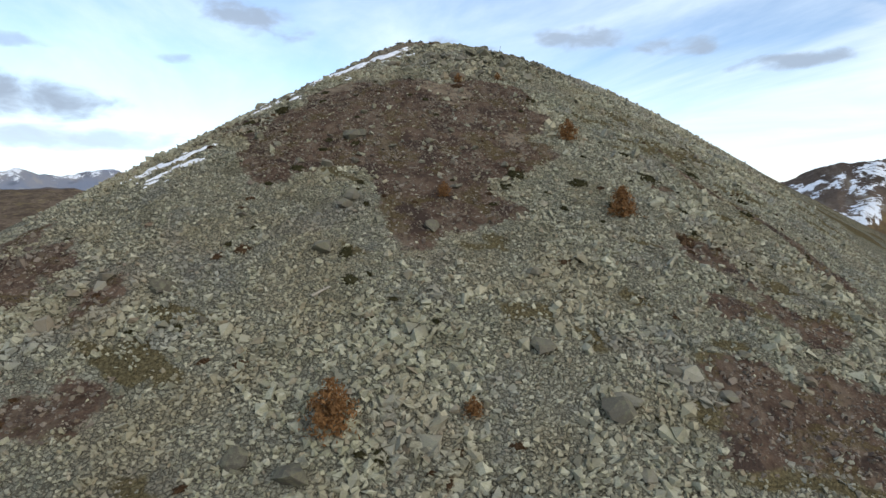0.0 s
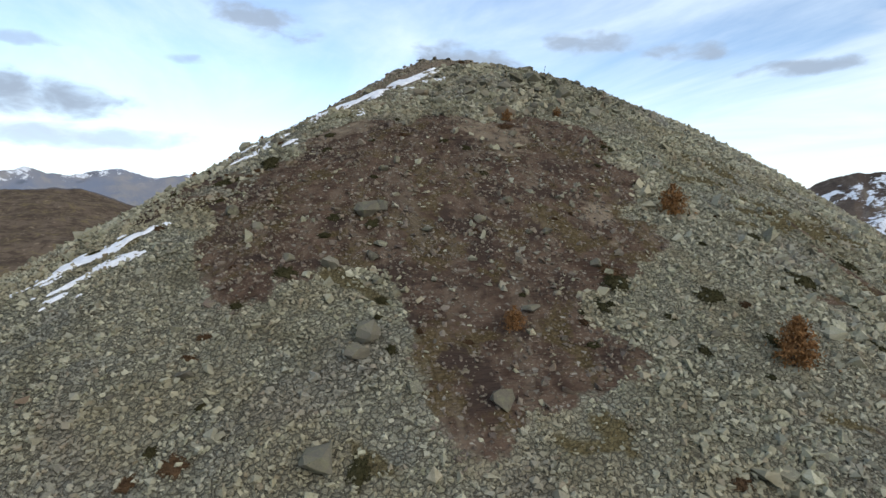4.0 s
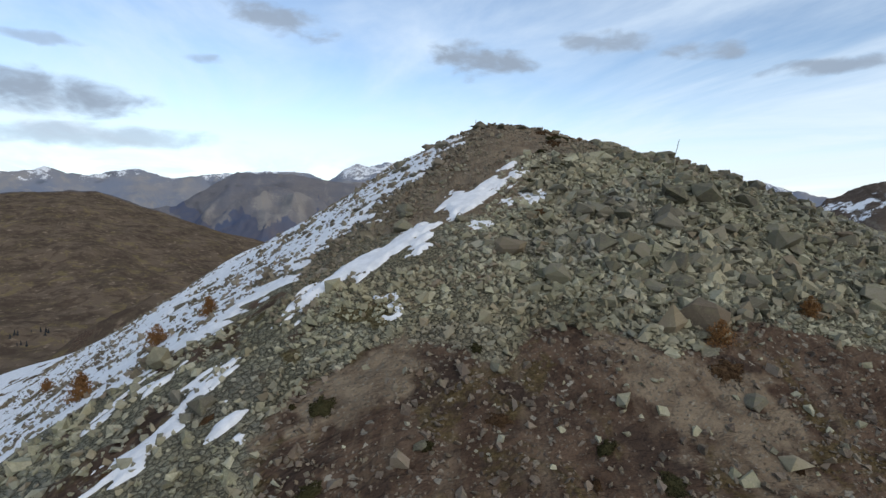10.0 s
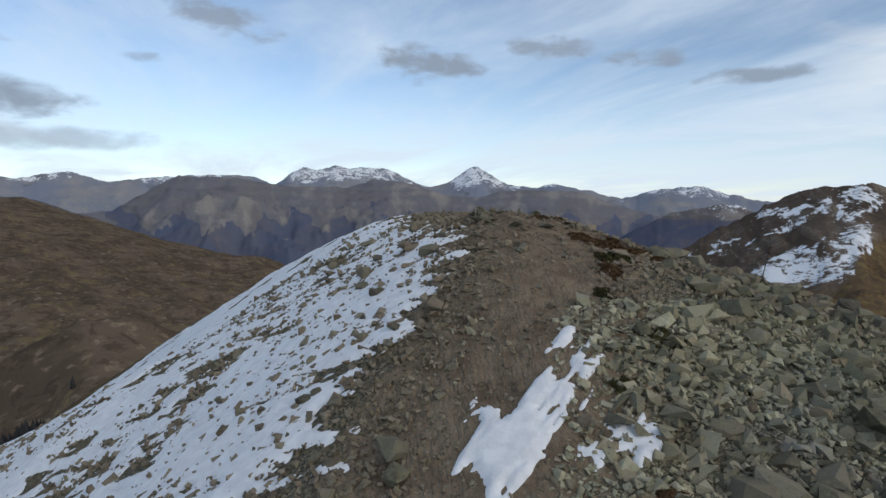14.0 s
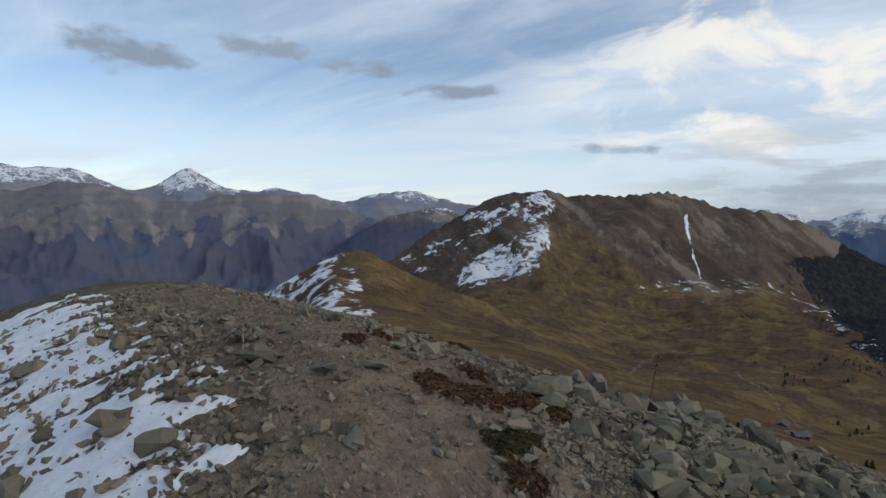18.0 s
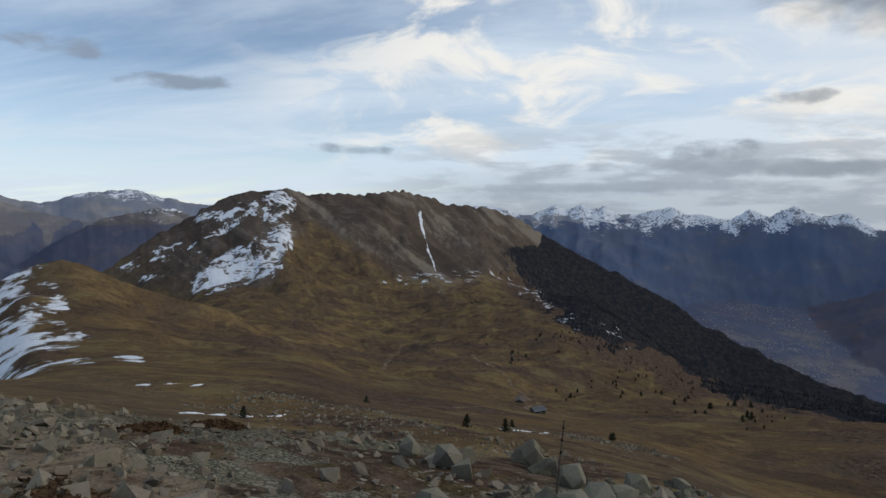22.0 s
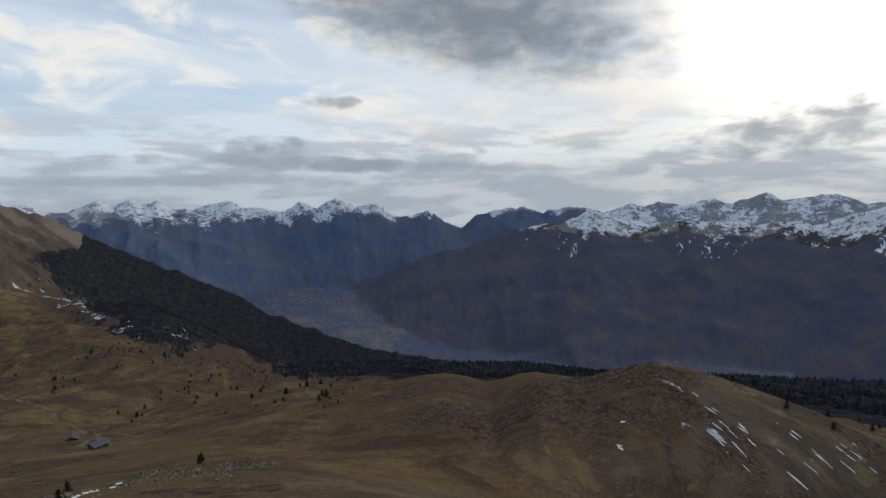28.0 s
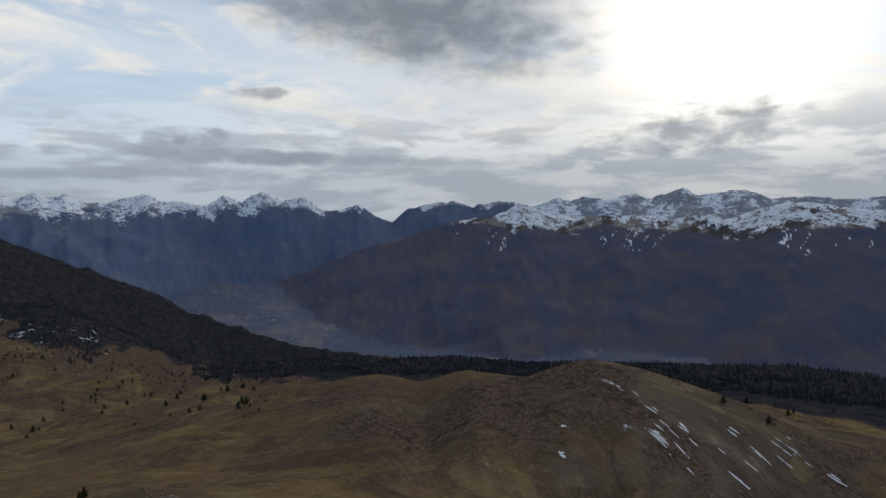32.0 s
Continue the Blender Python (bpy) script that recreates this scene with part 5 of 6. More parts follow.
snow_sheet("snow_field", "wind-scoured old snow with stones on the shady flank", -44, -7, 70, 135, 0.24, flank_field, 0.14)
for x0, x1, y0, y1 in ((-118, -43.2, 50, 172), (-44, -7, 135, 172)):
    snow_sheet("snow_field", "old snow streaked by stones lower on the flank", x0, x1, y0, y1, 0.6, flank_field, 0.14)
snow_sheet("snow_strip", "long patch of old snow in a hollow by the path", -19, -3, 76, 95, 0.12, patch_field(SNOW_STRIP, 1.0), 0.16)
snow_sheet("snow_hollow", "patch of old snow tapering up beside the path", -12, -3, 83, 95, 0.12, patch_field(SNOW_HOLLOW, 1.0), 0.16)
for outline in ([(-5.9, 86.1), (-5.2, 87.8), (-3.9, 87.9), (-3.6, 86.8), (-4.8, 86.1)], [(-20.2, 74.4), (-19.9, 75.8), (-18.6, 76.2), (-18.4, 75.2), (-19.1, 74)], [(-23.6, 76.2), (-22.9, 77.3), (-22.1, 77.1), (-22, 76)], [(-17.9, 70.5), (-17.5, 72.5), (-16.6, 72.4), (-16.3, 70.3)],
                [(-21.6, 69.6), (-20.6, 72.4), (-18.8, 75.6), (-18.2, 75.9), (-19.2, 73), (-20.2, 69.8)], [(-27, 50.9), (-26.4, 54.2), (-24.8, 56.1), (-21, 58.1), (-22.6, 56.3), (-24.4, 54.2), (-25.4, 51.8)], [(-25.6, 50.6), (-24.2, 52.6), (-21, 54.6), (-22.4, 52.8), (-24, 51.2)], [(-25, 50), (-24.1, 50.7), (-23, 50.4), (-24.4, 49.5)],
                [(-8.4, 83.2), (-8.0, 84.1), (-7.2, 83.6)], [(-25.4, 74), (-24.6, 78.5), (-23.8, 78.3), (-24.4, 73.6)], [(22.6, 26.2), (23.6, 27.2), (25.2, 26.6), (24.2, 25.2)], [(2.2, 89.2), (2.4, 89.8), (2.9, 89.3)]):
    xs, ys = [p[0] for p in outline], [p[1] for p in outline]
    snow_sheet("snow_patch", "small patch of melting snow between the stones", min(xs) - 1.5, max(xs) + 1.5, min(ys) - 1.5, max(ys) + 1.5, 0.13, patch_field(outline, 0.95), 0.1)

# a curl of snow left in a hollow
CURL = [(-12.75, 78.0), (-12.3, 77.6), (-12.1, 77.95), (-11.8, 77.85), (-11.65, 77.35), (-12.0, 77.05), (-11.55, 76.95), (-11.4, 76.45), (-11.7, 76.2), (-12.15, 76.4)]
snow_sheet("snow_patch", "curled remnant of white snow among lichened stones", -14, -10, 75, 79.5, 0.07, lambda x, y: 0.12 - along(x, y, CURL) + 0.07 * fbm(x / 0.4, y / 0.4, 3, 242), 0.1)

# old snow lines on the brown dome to the south
for k in range(36):
    sx, sy = float(rng.normal(107, 4.5)), float(rng.uniform(8, 46))
    ln, wd, tu = float(rng.uniform(0.5, 2.3)), float(rng.uniform(0.08, 0.22)), float(rng.normal(0.32, 0.10))
    ends = [(math.cos(a), math.sin(a)) for a in np.linspace(0, 2 * math.pi, 10)[:-1]]
    outline = [(sx + c * ln * math.cos(tu) - s * wd * math.sin(tu), sy + c * ln * math.sin(tu) + s * wd * math.cos(tu)) for c, s in ends]
    snow_sheet("snow_streak", "thin streak of old snow in brown grass", sx - ln, sx + ln, sy - ln, sy + ln, 0.10, patch_field(outline, 0.16), 0.05)
for sx, sy in ((30.5, 170.7), (33.6, 169.8), (36.2, 167.7), (110.8, 59), (102.3, 62.9), (58, 134), (60, 133), (63, 133.5), (66, 133), (70, 134), (20, 141), (23, 142), (26, 142.5), (29, 142)):
    outline = [(sx - 1.2, sy), (sx, sy + 0.6), (sx + 1.2, sy + 0.2), (sx, sy - 0.4)]
    snow_sheet("snow_streak", "thin streak of old snow among grey stones", sx - 3, sx + 3, sy - 3, sy + 3, 0.2, patch_field(outline, 0.5), 0.1)

# ---- shrubs, trees, marks ----
def part(name, me, mat, parent, label=""):
    """A mesh, or a bmesh, as a part of a thing."""
    if isinstance(me, bmesh.types.BMesh):
        bm, me = me, bpy.data.meshes.new(name)
        bm.to_mesh(me)
        bm.free()
    if not me.materials:
        me.materials.append(mat)
    ob = new(name, me)
    ob.parent = parent
    return tagged(ob, label)


def tapered(path, radii, sides=6):
    """A tube of falling thickness along a path, as a bmesh."""
    bm = bmesh.new()
    rows = []
    for k, (p, r) in enumerate(zip(path, radii)):
        p = Vector(p)
        ahead = Vector(path[min(k + 1, len(path) - 1)]) - Vector(path[max(k - 1, 0)])
        q = ahead.to_track_quat("Z", "Y")
        rows.append([bm.verts.new(p + q @ Vector((r * math.cos(2 * math.pi * s / sides), r * math.sin(2 * math.pi * s / sides), 0))) for s in range(sides)])
    for a, b in zip(rows, rows[1:]):
        for s in range(sides):
            bm.faces.new((a[s], a[(s + 1) % sides], b[(s + 1) % sides], b[s]))
    bm.faces.new(rows[-1])
    bm.faces.new(rows[0][::-1])
    return bm


def leaf_cloud(name, centres, length, width, mat, spread=1.0):
    """Many small pointed leaves at given points, as one mesh."""
    n = len(centres)
    d = rng.normal(0, 1, (n, 3))
    d[:, 2] = np.abs(d[:, 2]) * spread
    d /= np.linalg.norm(d, axis=1, keepdims=True)
    side = np.cross(d, rng.normal(0, 1, (n, 3)))
    side /= np.linalg.norm(side, axis=1, keepdims=True)
    ln = length * rng.uniform(0.6, 1.4, (n, 1))
    wd = width * rng.uniform(0.6, 1.3, (n, 1))
    a, b, c, e = centres - d * ln * 0.4, centres + side * wd * 0.5, centres + d * ln * 0.6, centres - side * wd * 0.5
    verts = np.stack([a, b, c, e], 1).reshape(-1, 3)
    me = raw_mesh(name, verts, np.arange(n * 4).reshape(-1, 4))
    me.materials.append(mat)
    return me


def larch_meshes(seed, tall):
    """Trunk, limbs and needle crown of a small larch of unit height."""
    r = random.Random(seed)
    trunk = [(0, 0, -0.08)] + [(r.uniform(-0.03, 0.03), r.uniform(-0.03, 0.03), k / 5) for k in range(1, 6)]
    tm = bpy.data.meshes.new("trunk")
    bm = tapered(trunk, (0.035, 0.03, 0.024, 0.018, 0.012, 0.004))
    bm.to_mesh(tm)
    bm.free()
    tm.materials.append(BARK)
    limbs, points = [], []
    for k in range(16 if tall else 12):
        h = 0.06 + 0.8 * (k / 16 if tall else r.random() * 0.5)
        a = k * 2.4 + r.uniform(-0.4, 0.4)
        reach = (0.42 * (1 - h) + 0.06) * r.uniform(0.75, 1.2) if tall else 0.5 * r.uniform(0.6, 1.1)
        rise = 0.10 if tall else r.uniform(0.15, 0.55)
        tip = (math.cos(a) * reach, math.sin(a) * reach, h + rise * (1 - h))
        mid = (tip[0] * 0.5, tip[1] * 0.5, h + rise * 0.3)
        lm = bpy.data.meshes.new("limb")
        bm = tapered([(0, 0, h), mid, tip], (0.012, 0.008, 0.002), 4)
        bm.to_mesh(lm)
        bm.free()
        lm.materials.append(BARK)
        limbs.append(lm)
        for _ in range(75):
            t = r.uniform(0.15, 1.05)
            points.append([tip[0] * t + r.gauss(0, 0.05), tip[1] * t + r.gauss(0, 0.05), h + (tip[2] - h) * t + r.gauss(0, 0.04)])
    for _ in range(900):
        h = r.random() ** 1.4
        w = 0.24 * (1 - h) ** 0.7 + 0.03
        points.append([r.gauss(0, w), r.gauss(0, w), 0.05 + h * 0.95])
    crown = leaf_cloud("crown", np.array(points), 0.10, 0.036, LARCH, 1.3)
    return tm, limbs, crown


LARCHES = [larch_meshes(41, True), larch_meshes(42, False), larch_meshes(43, True)]


def larch(x, y, size, kind, label):
    root = new("larch_shrub")
    root.empty_display_size = 0.2
    tm, limbs, crown = LARCHES[kind]
    part("trunk", tm, BARK, root)
    for lm in limbs:
        part("limb", lm, BARK, root)
    part("crown", crown, LARCH, root, "rust-orange autumn needles")
    root.matrix_world = pose(x, y, float(height(x, y)[0]), 0, 0, rng.uniform(0, 360)) @ Matrix.Scale(size, 4)
    return tagged(root, label, "larch", "young larches")


for x, y, size, kind in ((14.9, 49.6, 2.6, 0), (13.0, 62.7, 2.3, 1), (-5.5, 27.9, 2.7, 1), (-24.4, 86.5, 1.3, 2), (-28.6, 88.1, 1.6, 1), (-31.0, 83.9, 1.7, 2), (-51.9, 109.5, 1.5, 1)):
    larch(x, y, size, kind, "young larch with rust-orange autumn needles on the stony slope")
for x, y, size in ((0.1, 49.4, 1.3), (1.5, 29.4, 1.1), (2.0, 75.0, 1.1), (7.1, 77.7, 1.0)):
    larch(x, y, size, 1, "knee-high larch seedling glowing orange between the stones")


def mat_meshes(seed, mat):
    """A low cushion of dwarf shrub about one unit across: leafy cover over a dim core."""
    r = np.random.default_rng(seed)
    n = 560
    a, q = r.uniform(0, 2 * np.pi, n), np.sqrt(r.uniform(0, 1, n))
    lobe = 0.5 * (0.72 + 0.28 * np.sin(a * 2 + seed) * np.sin(a * 3 + seed * 1.7) + 0.12 * np.sin(a * 7 + seed))
    px, py = np.cos(a) * q * lobe, np.sin(a) * q * lobe
    pz = 0.14 * (1 - q ** 2) * r.uniform(0.5, 1.1, n) + 0.01
    leaves = leaf_cloud("foliage", np.stack([px, py, pz], 1), 0.078, 0.042, mat, 0.8)
    rows, sides = 5, 20
    verts, quads = [], []
    for i in range(rows):
        for s in range(sides):
            t = 2 * math.pi * s / sides
            lb = 0.46 * (0.72 + 0.28 * math.sin(t * 2 + seed) * math.sin(t * 3 + seed * 1.7))
            f = 1 - i / (rows - 1) * 0.97
            verts.append((math.cos(t) * lb * f, math.sin(t) * lb * f, 0.115 * (1 - f * f) - (0.12 if i == 0 else 0)))
    for i in range(rows - 1):
        for s in range(sides):
            quads.append((i * sides + s, i * sides + (s + 1) % sides, (i + 1) * sides + (s + 1) % sides, (i + 1) * sides + s))
    core = raw_mesh("cushion_core", np.array(verts), np.array(quads))
    core.materials.append(mat)
    return leaves, core


CUSHIONS = [mat_meshes(s, JUNIPER) for s in (1, 2, 3)] + [mat_meshes(s, RUSSET) for s in (4, 5, 6)]


def slope_turn(x, y, spin, d=1.0):
    """A pose on the ground that leans with it."""
    z = height([x, x + d, x - d, x, x], [y, y, y, y + d, y - d])
    up = Vector(((z[2] - z[1]) / (2 * d), (z[4] - z[3]) / (2 * d), 1)).normalized()
    return Matrix.Translation((x, y, float(z[0]))) @ up.to_track_quat("Z", "Y").to_matrix().to_4x4() @ pose(0, 0, 0, 0, 0, spin)


def cushion(x, y, size, kind, label, category):
    root = new("dwarf_juniper" if kind < 3 else "bilberry_cushion")
    root.empty_display_size = 0.2
    leaves, core = CUSHIONS[kind]
    part("foliage", leaves, JUNIPER, root)
    part("cushion_core", core, JUNIPER, root)
    root.matrix_world = slope_turn(x, y, rng.uniform(0, 360)) @ Matrix.Diagonal((size, size * rng.uniform(0.5, 0.9), max(1.0, size * 0.6), 1))
    return tagged(root, label, category, "dwarf shrubs")


for x, y, size in ((10.4, 72, 2.2), (6.5, 53.8, 2.6), (12.3, 54.1, 2.6), (19.5, 57.2, 2.8), (18.7, 61.8, 1.8), (25.6, 61.8, 2.4), (31.8, 64.5, 1.8), (29.5, 59.2, 1.8), (28.5, 55.7, 1.8), (-6.7, 41.2, 2.0), (20.6, 49, 1.8),
                   (24, 46.3, 1.8), (-4.5, 35.4, 1.4), (-3.2, 37, 1.0), (5.3, 51.8, 1.6), (-17.6, 66.6, 3.4), (-20, 64, 3.0), (-12.5, 52.3, 2.0), (-10.8, 58.2, 1.6), (-13.4, 68.2, 1.5), (11.7, 66.4, 1.6), (-3.0, 26.8, 1.3),
                   (-1.0, 99.4, 3.0), (-2.9, 95.6, 2.4), (1.0, 94.4, 2.4), (-1.6, 91.8, 2.8), (-4.0, 89.2, 1.9), (14.5, 51.0, 1.8)):
    cushion(x, y, size, int(rng.integers(0, 3)), "dark green dwarf juniper spread flat over the stones", "shrub")
for x, y, size in ((-4.3, 84.8, 2.0), (-1.7, 103.6, 2.4), (-0.4, 102.4, 3.4), (1.3, 102.1, 2.8), (-1.8, 108.2, 2.4), (3.7, 115.2, 3.0), (7.2, 116.9, 3.2), (-3.3, 107.2, 1.8), (2.2, 101.1, 2.6), (-1.7, 98, 2.8), (6.4, 55, 2.2), (-13.9, 40.7, 1.6), (19.5, 47.7, 2.4), (0.6, 104.5, 2.2), (-3.6, 107, 1.6)):
    cushion(x, y, size, int(rng.integers(3, 6)), "dark brown bilberry cushion flattened by wind", "shrub")
made = 0
while made < 120:
    x, y = float(rng.uniform(-28, 34)), float(rng.uniform(20, 74))
    cushion(x, y, float(np.exp(rng.normal(-0.1, 0.35))), int(rng.integers(0, 6)), "small dark cushion of dwarf shrub in the scree", "shrub")
    made += 1


def rod(a, b, r0, r1, sides=7):
    steps = 6
    a, b = Vector(a), Vector(b)
    return tapered([a.lerp(b, k / steps) + Vector((0.012 * math.sin(k * 2.1), 0.012 * math.cos(k * 1.7), 0)) * (0 < k < steps) for k in range(steps + 1)], [r0 + (r1 - r0) * k / steps for k in range(steps + 1)], sides)


pole = new("leaning_pole")
pole.matrix_world = pose(9.7, 103.6, 23.5)
part("shaft", rod((-0.18, 0, -0.9), (0.30, 0.0, 1.2), 0.035, 0.022), BARK, pole)
for h in (0.25, 0.6, 0.95):
    part("iron_band", rod((0.026 + 0.2286 * h, 0, h), (0.026 + 0.2286 * (h + 0.05), 0, h + 0.05), 0.040, 0.038, 9), DARK, pole, "dark iron band")
tagged(pole, "dark wooden pole leaning over on the rocky crest", "pole")

cairn = new("summit_cairn")
cx, cy = -7.2, 108.9
cz = float(height(cx, cy)[0])
cairn.matrix_world = pose(cx, cy, cz)
for k in range(34):
    lv = k / 34
    a, q = k * 2.4, 0.62 * (1 - lv) + 0.03
    st = part("stone", BOULDERS[k % len(BOULDERS)], BOULDER, cairn)
    st.matrix_basis = pose(math.cos(a) * q, math.sin(a) * q, 0.04 + lv * 0.5, rng.uniform(-20, 20), rng.uniform(-20, 20), k * 47) @ Matrix.Scale(0.34 - 0.12 * lv, 4)
tagged(cairn, "small cairn of piled grey stones on the summit", "cairn")
stake = new("summit_stake")
stake.matrix_world = pose(-7.66, 107.5, float(height(-7.66, 107.5)[0]))
part("shaft", rod((0, 0, -0.2), (0.02, 0, 0.95), 0.035, 0.03), POST_WOOD, stake)
part("tip", rod((0.02, 0, 0.95), (0.02, 0, 1.02), 0.034, 0.008), POST_WOOD, stake, "pointed weathered tip")
tagged(stake, "pale wooden marker stake standing among summit stones", "stake")
drift = new("driftwood_log")
drift.matrix_world = slope_turn(-7.7, 37.1, 35)
part("trunk", rod((-0.7, 0, 0.18), (0.7, 0.05, 0.22), 0.09, 0.06), POST_WOOD, drift)
part("stub", rod((0.2, 0, 0.22), (0.36, 0.2, 0.36), 0.04, 0.02, 5), POST_WOOD, drift)
tagged(drift, "short bleached log lying on the scree", "log")


# ---- huts ----
def box(bm, x0, x1, y0, y1, z0, z1):
    m = Matrix.Translation(((x0 + x1) / 2, (y0 + y1) / 2, (z0 + z1) / 2)) @ Matrix.Diagonal((x1 - x0, y1 - y0, z1 - z0, 1))
    bmesh.ops.create_cube(bm, size=1, matrix=m)
    return bm


def hut(x, y, turn, long, wide, roof_mat, label):
    root = new("shepherd_hut")
    root.matrix_world = pose(x, y, float(height(x, y)[0]) - 0.3, 0, 0, turn)
    hl, hw, eave, top = long / 2, wide / 2, 1.7, 1.7 + wide * 0.26
    for sx in (-1, 1):
        bm = bmesh.new()
        pts = [(-hw, 0), (hw, 0), (hw, eave), (0, top), (-hw, eave)]
        a = [bm.verts.new((sx * hl, p, q)) for p, q in pts]
        b = [bm.verts.new((sx * (hl - 0.4), p, q)) for p, q in pts]
        bm.faces.new(a if sx > 0 else a[::-1])
        bm.faces.new(b[::-1] if sx > 0 else b)
        for k in range(5):
            bm.faces.new((a[k], b[k], b[(k + 1) % 5], a[(k + 1) % 5]))
        bmesh.ops.recalc_face_normals(bm, faces=bm.faces)
        part("gable_wall", bm, HUT_STONE, root)
    for sy in (-1, 1):
        y0, y1 = sorted((sy * hw * 0.995, sy * (hw - 0.4)))
        part("side_wall", box(bmesh.new(), -hl + 0.4, hl - 0.4, y0, y1, 0, eave), HUT_STONE, root)
        bm = bmesh.new()
        o, e = 0.45, (top - eave) / hw
        q = [(-hl - o, 0, top + 0.16), (hl + o, 0, top + 0.16), (hl + o, sy * (hw + o), eave - o * e + 0.16), (-hl - o, sy * (hw + o), eave - o * e + 0.16)]
        up = [bm.verts.new(p) for p in q]
        dn = [bm.verts.new((p[0], p[1], p[2] - 0.12)) for p in q]
        bm.faces.new(up)
        bm.faces.new(dn[::-1])
        for k in range(4):
            bm.faces.new((up[k], dn[k], dn[(k + 1) % 4], up[(k + 1) % 4]))
        bmesh.ops.recalc_face_normals(bm, faces=bm.faces)
        part("roof_slope", bm, roof_mat, root)
        part("roof_batten", box(bmesh.new(), -hl - o, hl + o, sy * (hw * 0.5) - 0.05, sy * (hw * 0.5) + 0.05, eave + (top - eave) * 0.5 + 0.15, eave + (top - eave) * 0.5 + 0.24), WOOD, root)
    door = part("door", box(bmesh.new(), -0.5, 0.5, -hw - 0.05, -hw + 0.02, 0.3, 1.65), WOOD, root, "weathered plank door")
    part("latch", box(bmesh.new(), 0.28, 0.36, -hw - 0.09, -hw - 0.04, 1.1, 1.3), DARK, door)
    for wx in (-hl * 0.6, hl * 0.6):
        win = part("window", box(bmesh.new(), wx - 0.35, wx + 0.35, -hw - 0.03, -hw + 0.02, 0.9, 1.45), DARK, root, "small dark window")
        part("frame", box(bmesh.new(), wx - 0.42, wx + 0.42, -hw - 0.06, -hw + 0.01, 0.8, 0.89), WOOD, win)
    return tagged(root, label, "hut", "mountain huts")


hut(203, 212, 24, 5.4, 3.4, ROOF_BROWN, "low stone shepherd hut with a rusty brown roof")
hut(172.4, 188.2, -28, 4.2, 3.0, ROOF_GREY, "low stone shepherd hut with a grey metal roof")


# ---- conifers ----
def pine_meshes(seed):
    r = random.Random(seed)
    tm = bpy.data.meshes.new("trunk")
    bm = tapered([(0, 0, -0.1), (0.01, 0, 0.4), (0, 0.01, 0.95)], (0.035, 0.025, 0.006), 5)
    bm.to_mesh(tm)
    bm.free()
    tm.materials.append(BARK)
    points = []
    for _ in range(700):
        h = r.random() ** 1.3
        w = (0.30 * (1 - h) ** 0.8 + 0.02) * (0.75 + 0.4 * math.sin(h * 40 + seed))
        a, q = r.uniform(0, 6.283), math.sqrt(r.random())
        points.append([math.cos(a) * q * w, math.sin(a) * q * w, 0.08 + h * 0.92])
    return tm, leaf_cloud("crown", np.array(points), 0.10, 0.045, PINE, 0.6)


PINES = [pine_meshes(s) for s in (51, 52, 53)]


def pine(x, y, size, label="dark mountain pine standing alone in the grass"):
    root = new("mountain_pine")
    root.empty_display_size = 0.3
    tm, crown = PINES[int(rng.integers(0, 3))]
    part("trunk", tm, BARK, root)
    part("crown", crown, PINE, root)
    root.matrix_world = pose(x, y, float(height(x, y)[0]) - 0.05, 0, 0, rng.uniform(0, 360)) @ Matrix.Diagonal((size * rng.uniform(0.9, 1.4), size * 1.1, size * 0.8, 1))
    return tagged(root, label, "tree", "meadow pines")


for x, y, size in ((45, 131, 1.7), (51.5, 130, 2.0), (97, 134, 2.0), (57, 139, 1.6), (67, 138, 1.6), (93, 133, 1.8), (24, 140, 1.4), (130, 26, 2.2), (121, 19, 2.2), (116, 12, 2.0), (213, 129, 3.5), (209, 131, 3.0),
                   (218, 131, 3.4), (360, 187, 5), (64, 164, 1.6), (292, -123, 5), (254, -116, 4.5), (136, 24, 1.8)):
    pine(x, y, size)
made = 0
while made < 110:
    a, q = float(rng.uniform(-134, -64)), float(rng.uniform(230, 520))
    x, y = -math.sin(radians(a)) * q, 100 + math.cos(radians(a)) * q
    if rng.random() < (q - 180) / 360 and value_noise(np.array([x / 40]), np.array([y / 40]), 5)[0] > 0.45:
        pine(x, y, float(rng.uniform(1.8, 4.2)), "scattered dark pine on the upper edge of the forest")
        made += 1


for gx, gy, wide, count in ((529, 364, 40, 16), (528, 321, 36, 14), (496, 254, 30, 16), (593, 267, 40, 18), (434, 242, 24, 12), (545, 362, 30, 10), (213, 125, 9, 9)):
    for _ in range(count):
        pine(gx + float(rng.normal(0, wide)), gy + float(rng.normal(0, wide * 0.35)), float(rng.uniform(1.6, 3.8)) * (0.5 if gx < 300 else 1.0), "dark pine in a loose grove on the meadow")


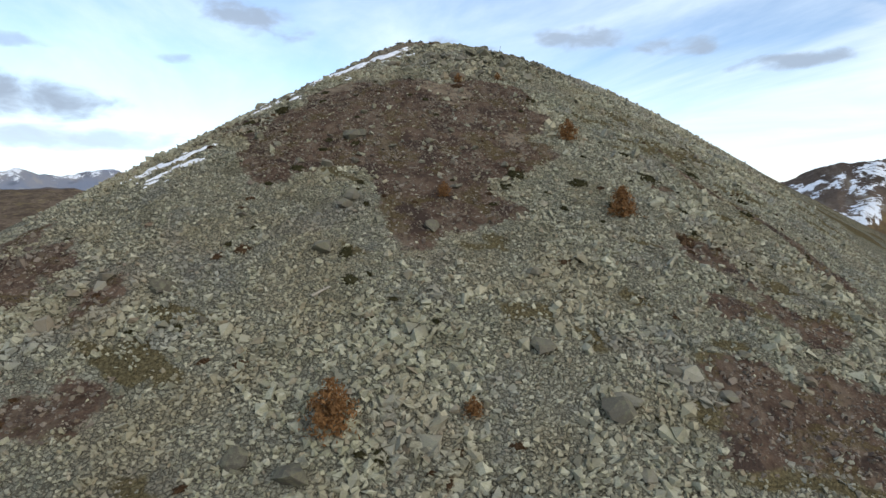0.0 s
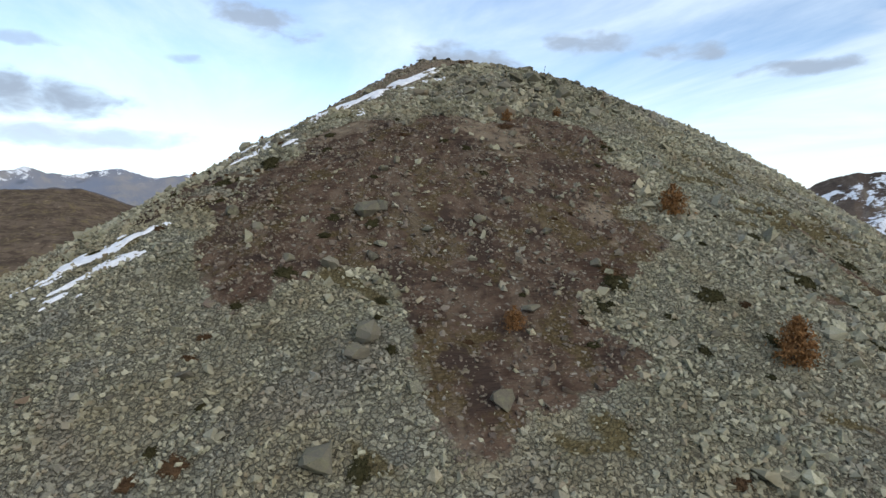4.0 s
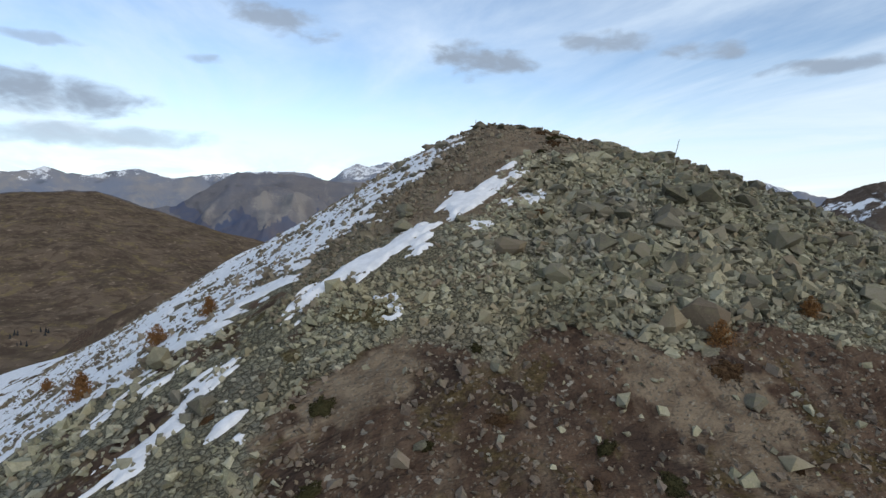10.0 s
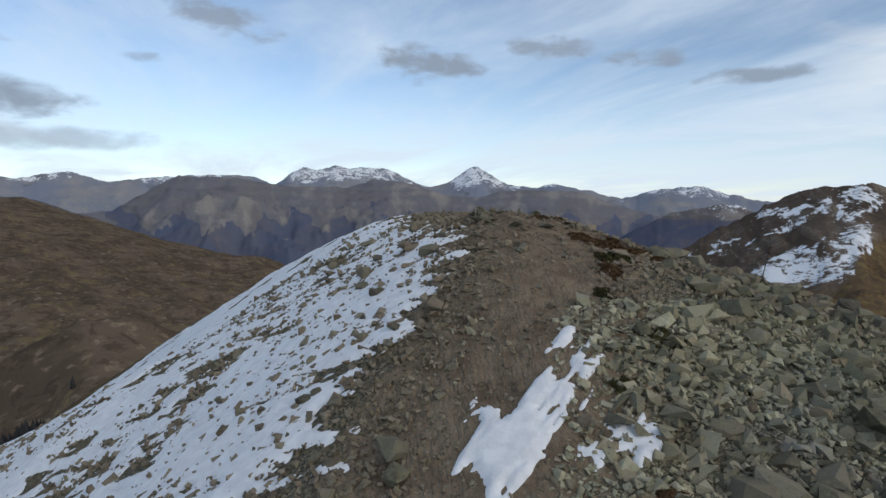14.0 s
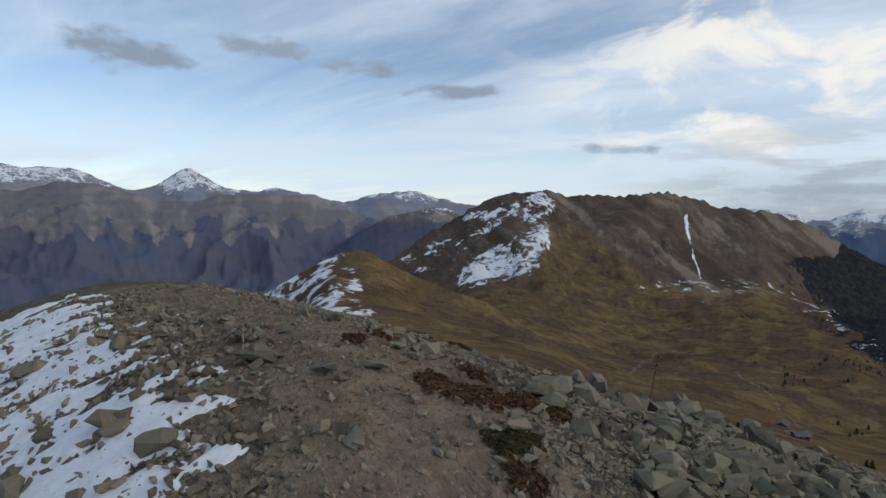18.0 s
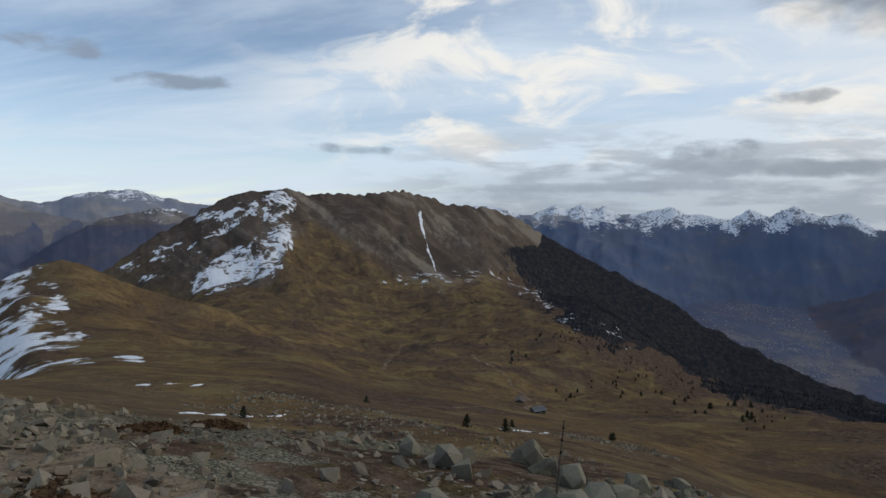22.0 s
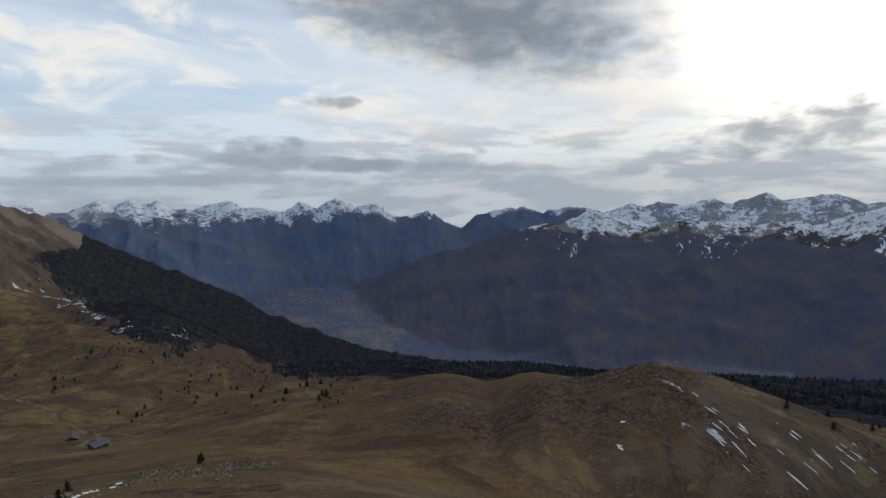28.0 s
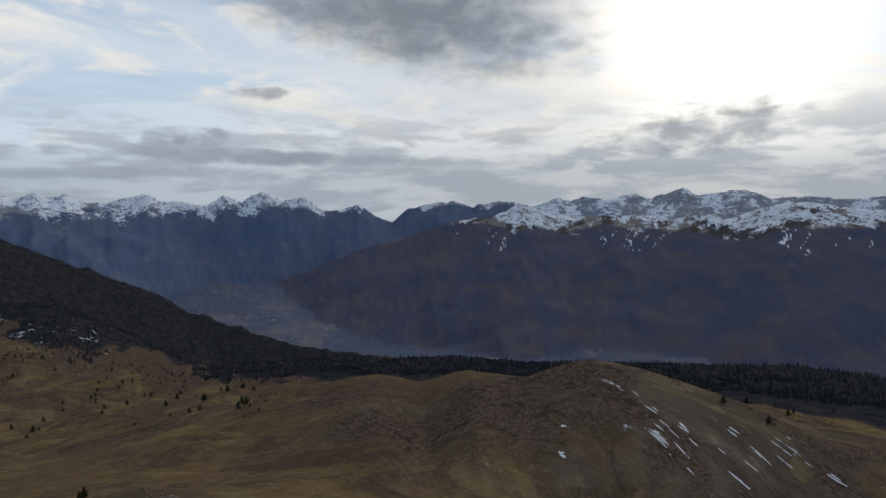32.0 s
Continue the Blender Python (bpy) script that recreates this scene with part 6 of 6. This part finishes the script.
def forest(name, label, n, a0, a1, r0, r1, tall, dense=0.5):
    """Far woods: many tiered conifers in one mesh."""
    a, q = np.radians(rng.uniform(min(a0, a1), max(a0, a1), n)), np.exp(rng.uniform(np.log(r0), np.log(r1), n))
    x, y = -np.sin(a) * q, 100 + np.cos(a) * q
    z, which, ribs = land(x, y)
    c, _ = covers(x, y, z, which, ribs)
    keep = (c[:, 3] + (fbm(x / 60, y / 60, 4, 250)) * 0.45 > dense) & (z > -600)
    x, y, z = x[keep], y[keep], z[keep]
    n = len(x)
    hgt = tall * rng.uniform(0.55, 1.25, n)
    sides = 5
    verts, tris = [], []
    t = np.arange(sides) * 2 * np.pi / sides
    for lo, hi, w in ((0.05, 0.62, 0.24), (0.38, 1.0, 0.16)):
        ring = np.stack([np.cos(t), np.sin(t), np.zeros(sides)], 1)
        jag = rng.uniform(0.6, 1.3, (n, sides, 1))
        ring = ring[None] * jag * (w * hgt)[:, None, None]
        ring[:, :, 2] += (lo * hgt)[:, None] + rng.uniform(-0.06, 0.06, (n, sides)) * hgt[:, None]
        tip = np.stack([rng.normal(0, 0.02, n) * hgt, rng.normal(0, 0.02, n) * hgt, hi * hgt], 1)[:, None, :]
        v = np.concatenate([ring, tip], 1) + np.stack([x, y, z - 0.2], 1)[:, None, :]
        base = sum(len(p) for p in verts)
        verts.append(v.reshape(-1, 3))
        k = np.arange(n)[:, None, None] * (sides + 1) + base
        f = np.array([[s, (s + 1) % sides, sides] for s in range(sides)])[None]
        tris.append((k + f).reshape(-1, 3))
    me = raw_mesh(name, np.concatenate(verts), None, np.concatenate(tris))
    me.materials.append(WOODS)
    return tagged(new(name, me), label, "forest", kind="stuff")


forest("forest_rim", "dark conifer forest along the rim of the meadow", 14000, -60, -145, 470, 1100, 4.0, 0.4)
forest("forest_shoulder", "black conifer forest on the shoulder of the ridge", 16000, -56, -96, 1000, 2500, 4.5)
forest("larch_wood", "sparse wood on the moor slope", 2600, 14, 46, 260, 800, 6.0, 0.42)

# houses of the valley town
n = 2600
a, q = np.radians(rng.normal(-83.5, 4.2, n)), rng.uniform(2700, 4250, n)
x, y = -np.sin(a) * q, 100 + np.cos(a) * q
z, which, _ = land(x, y)
tilt = np.hypot(height(x + 15, y) - z, height(x, y + 15) - z) / 15
keep = (which == 0) & (value_noise(x / 160, y / 160, 9) > 0.35) & (tilt < 0.22) & (z < -560)
x, y, z = x[keep], y[keep], z[keep]
n = len(x)
w, d, hh, turn = rng.uniform(2.0, 5, n), rng.uniform(1.6, 3.2, n), rng.uniform(1.2, 2.6, n), rng.uniform(0, 3.14, n)
corner = np.array([(-1, -1, 0), (1, -1, 0), (1, 1, 0), (-1, 1, 0), (-1, -1, 1), (1, -1, 1), (1, 1, 1), (-1, 1, 1), (-1, 0, 1.45), (1, 0, 1.45)], float)
v = corner[None] * np.stack([w, d, hh], 1)[:, None, :]
ct, sn = np.cos(turn)[:, None], np.sin(turn)[:, None]
v = np.stack([v[:, :, 0] * ct - v[:, :, 1] * sn + x[:, None], v[:, :, 0] * sn + v[:, :, 1] * ct + y[:, None], v[:, :, 2] + z[:, None]], -1)
quad = np.array([(0, 1, 5, 4), (2, 3, 7, 6), (4, 5, 9, 8), (6, 7, 8, 9), (1, 2, 6, 5), (3, 0, 4, 7)])
tri = np.array([(5, 6, 9), (7, 4, 8)])
off = (np.arange(n) * 10)[:, None, None]
me = raw_mesh("town_houses", v.reshape(-1, 3), (quad[None] + off).reshape(-1, 4), (tri[None] + off).reshape(-1, 3))
me.materials.append(TOWN)
tagged(new("town_houses", me), "pale houses of a town far down in the valley", "houses", kind="stuff")
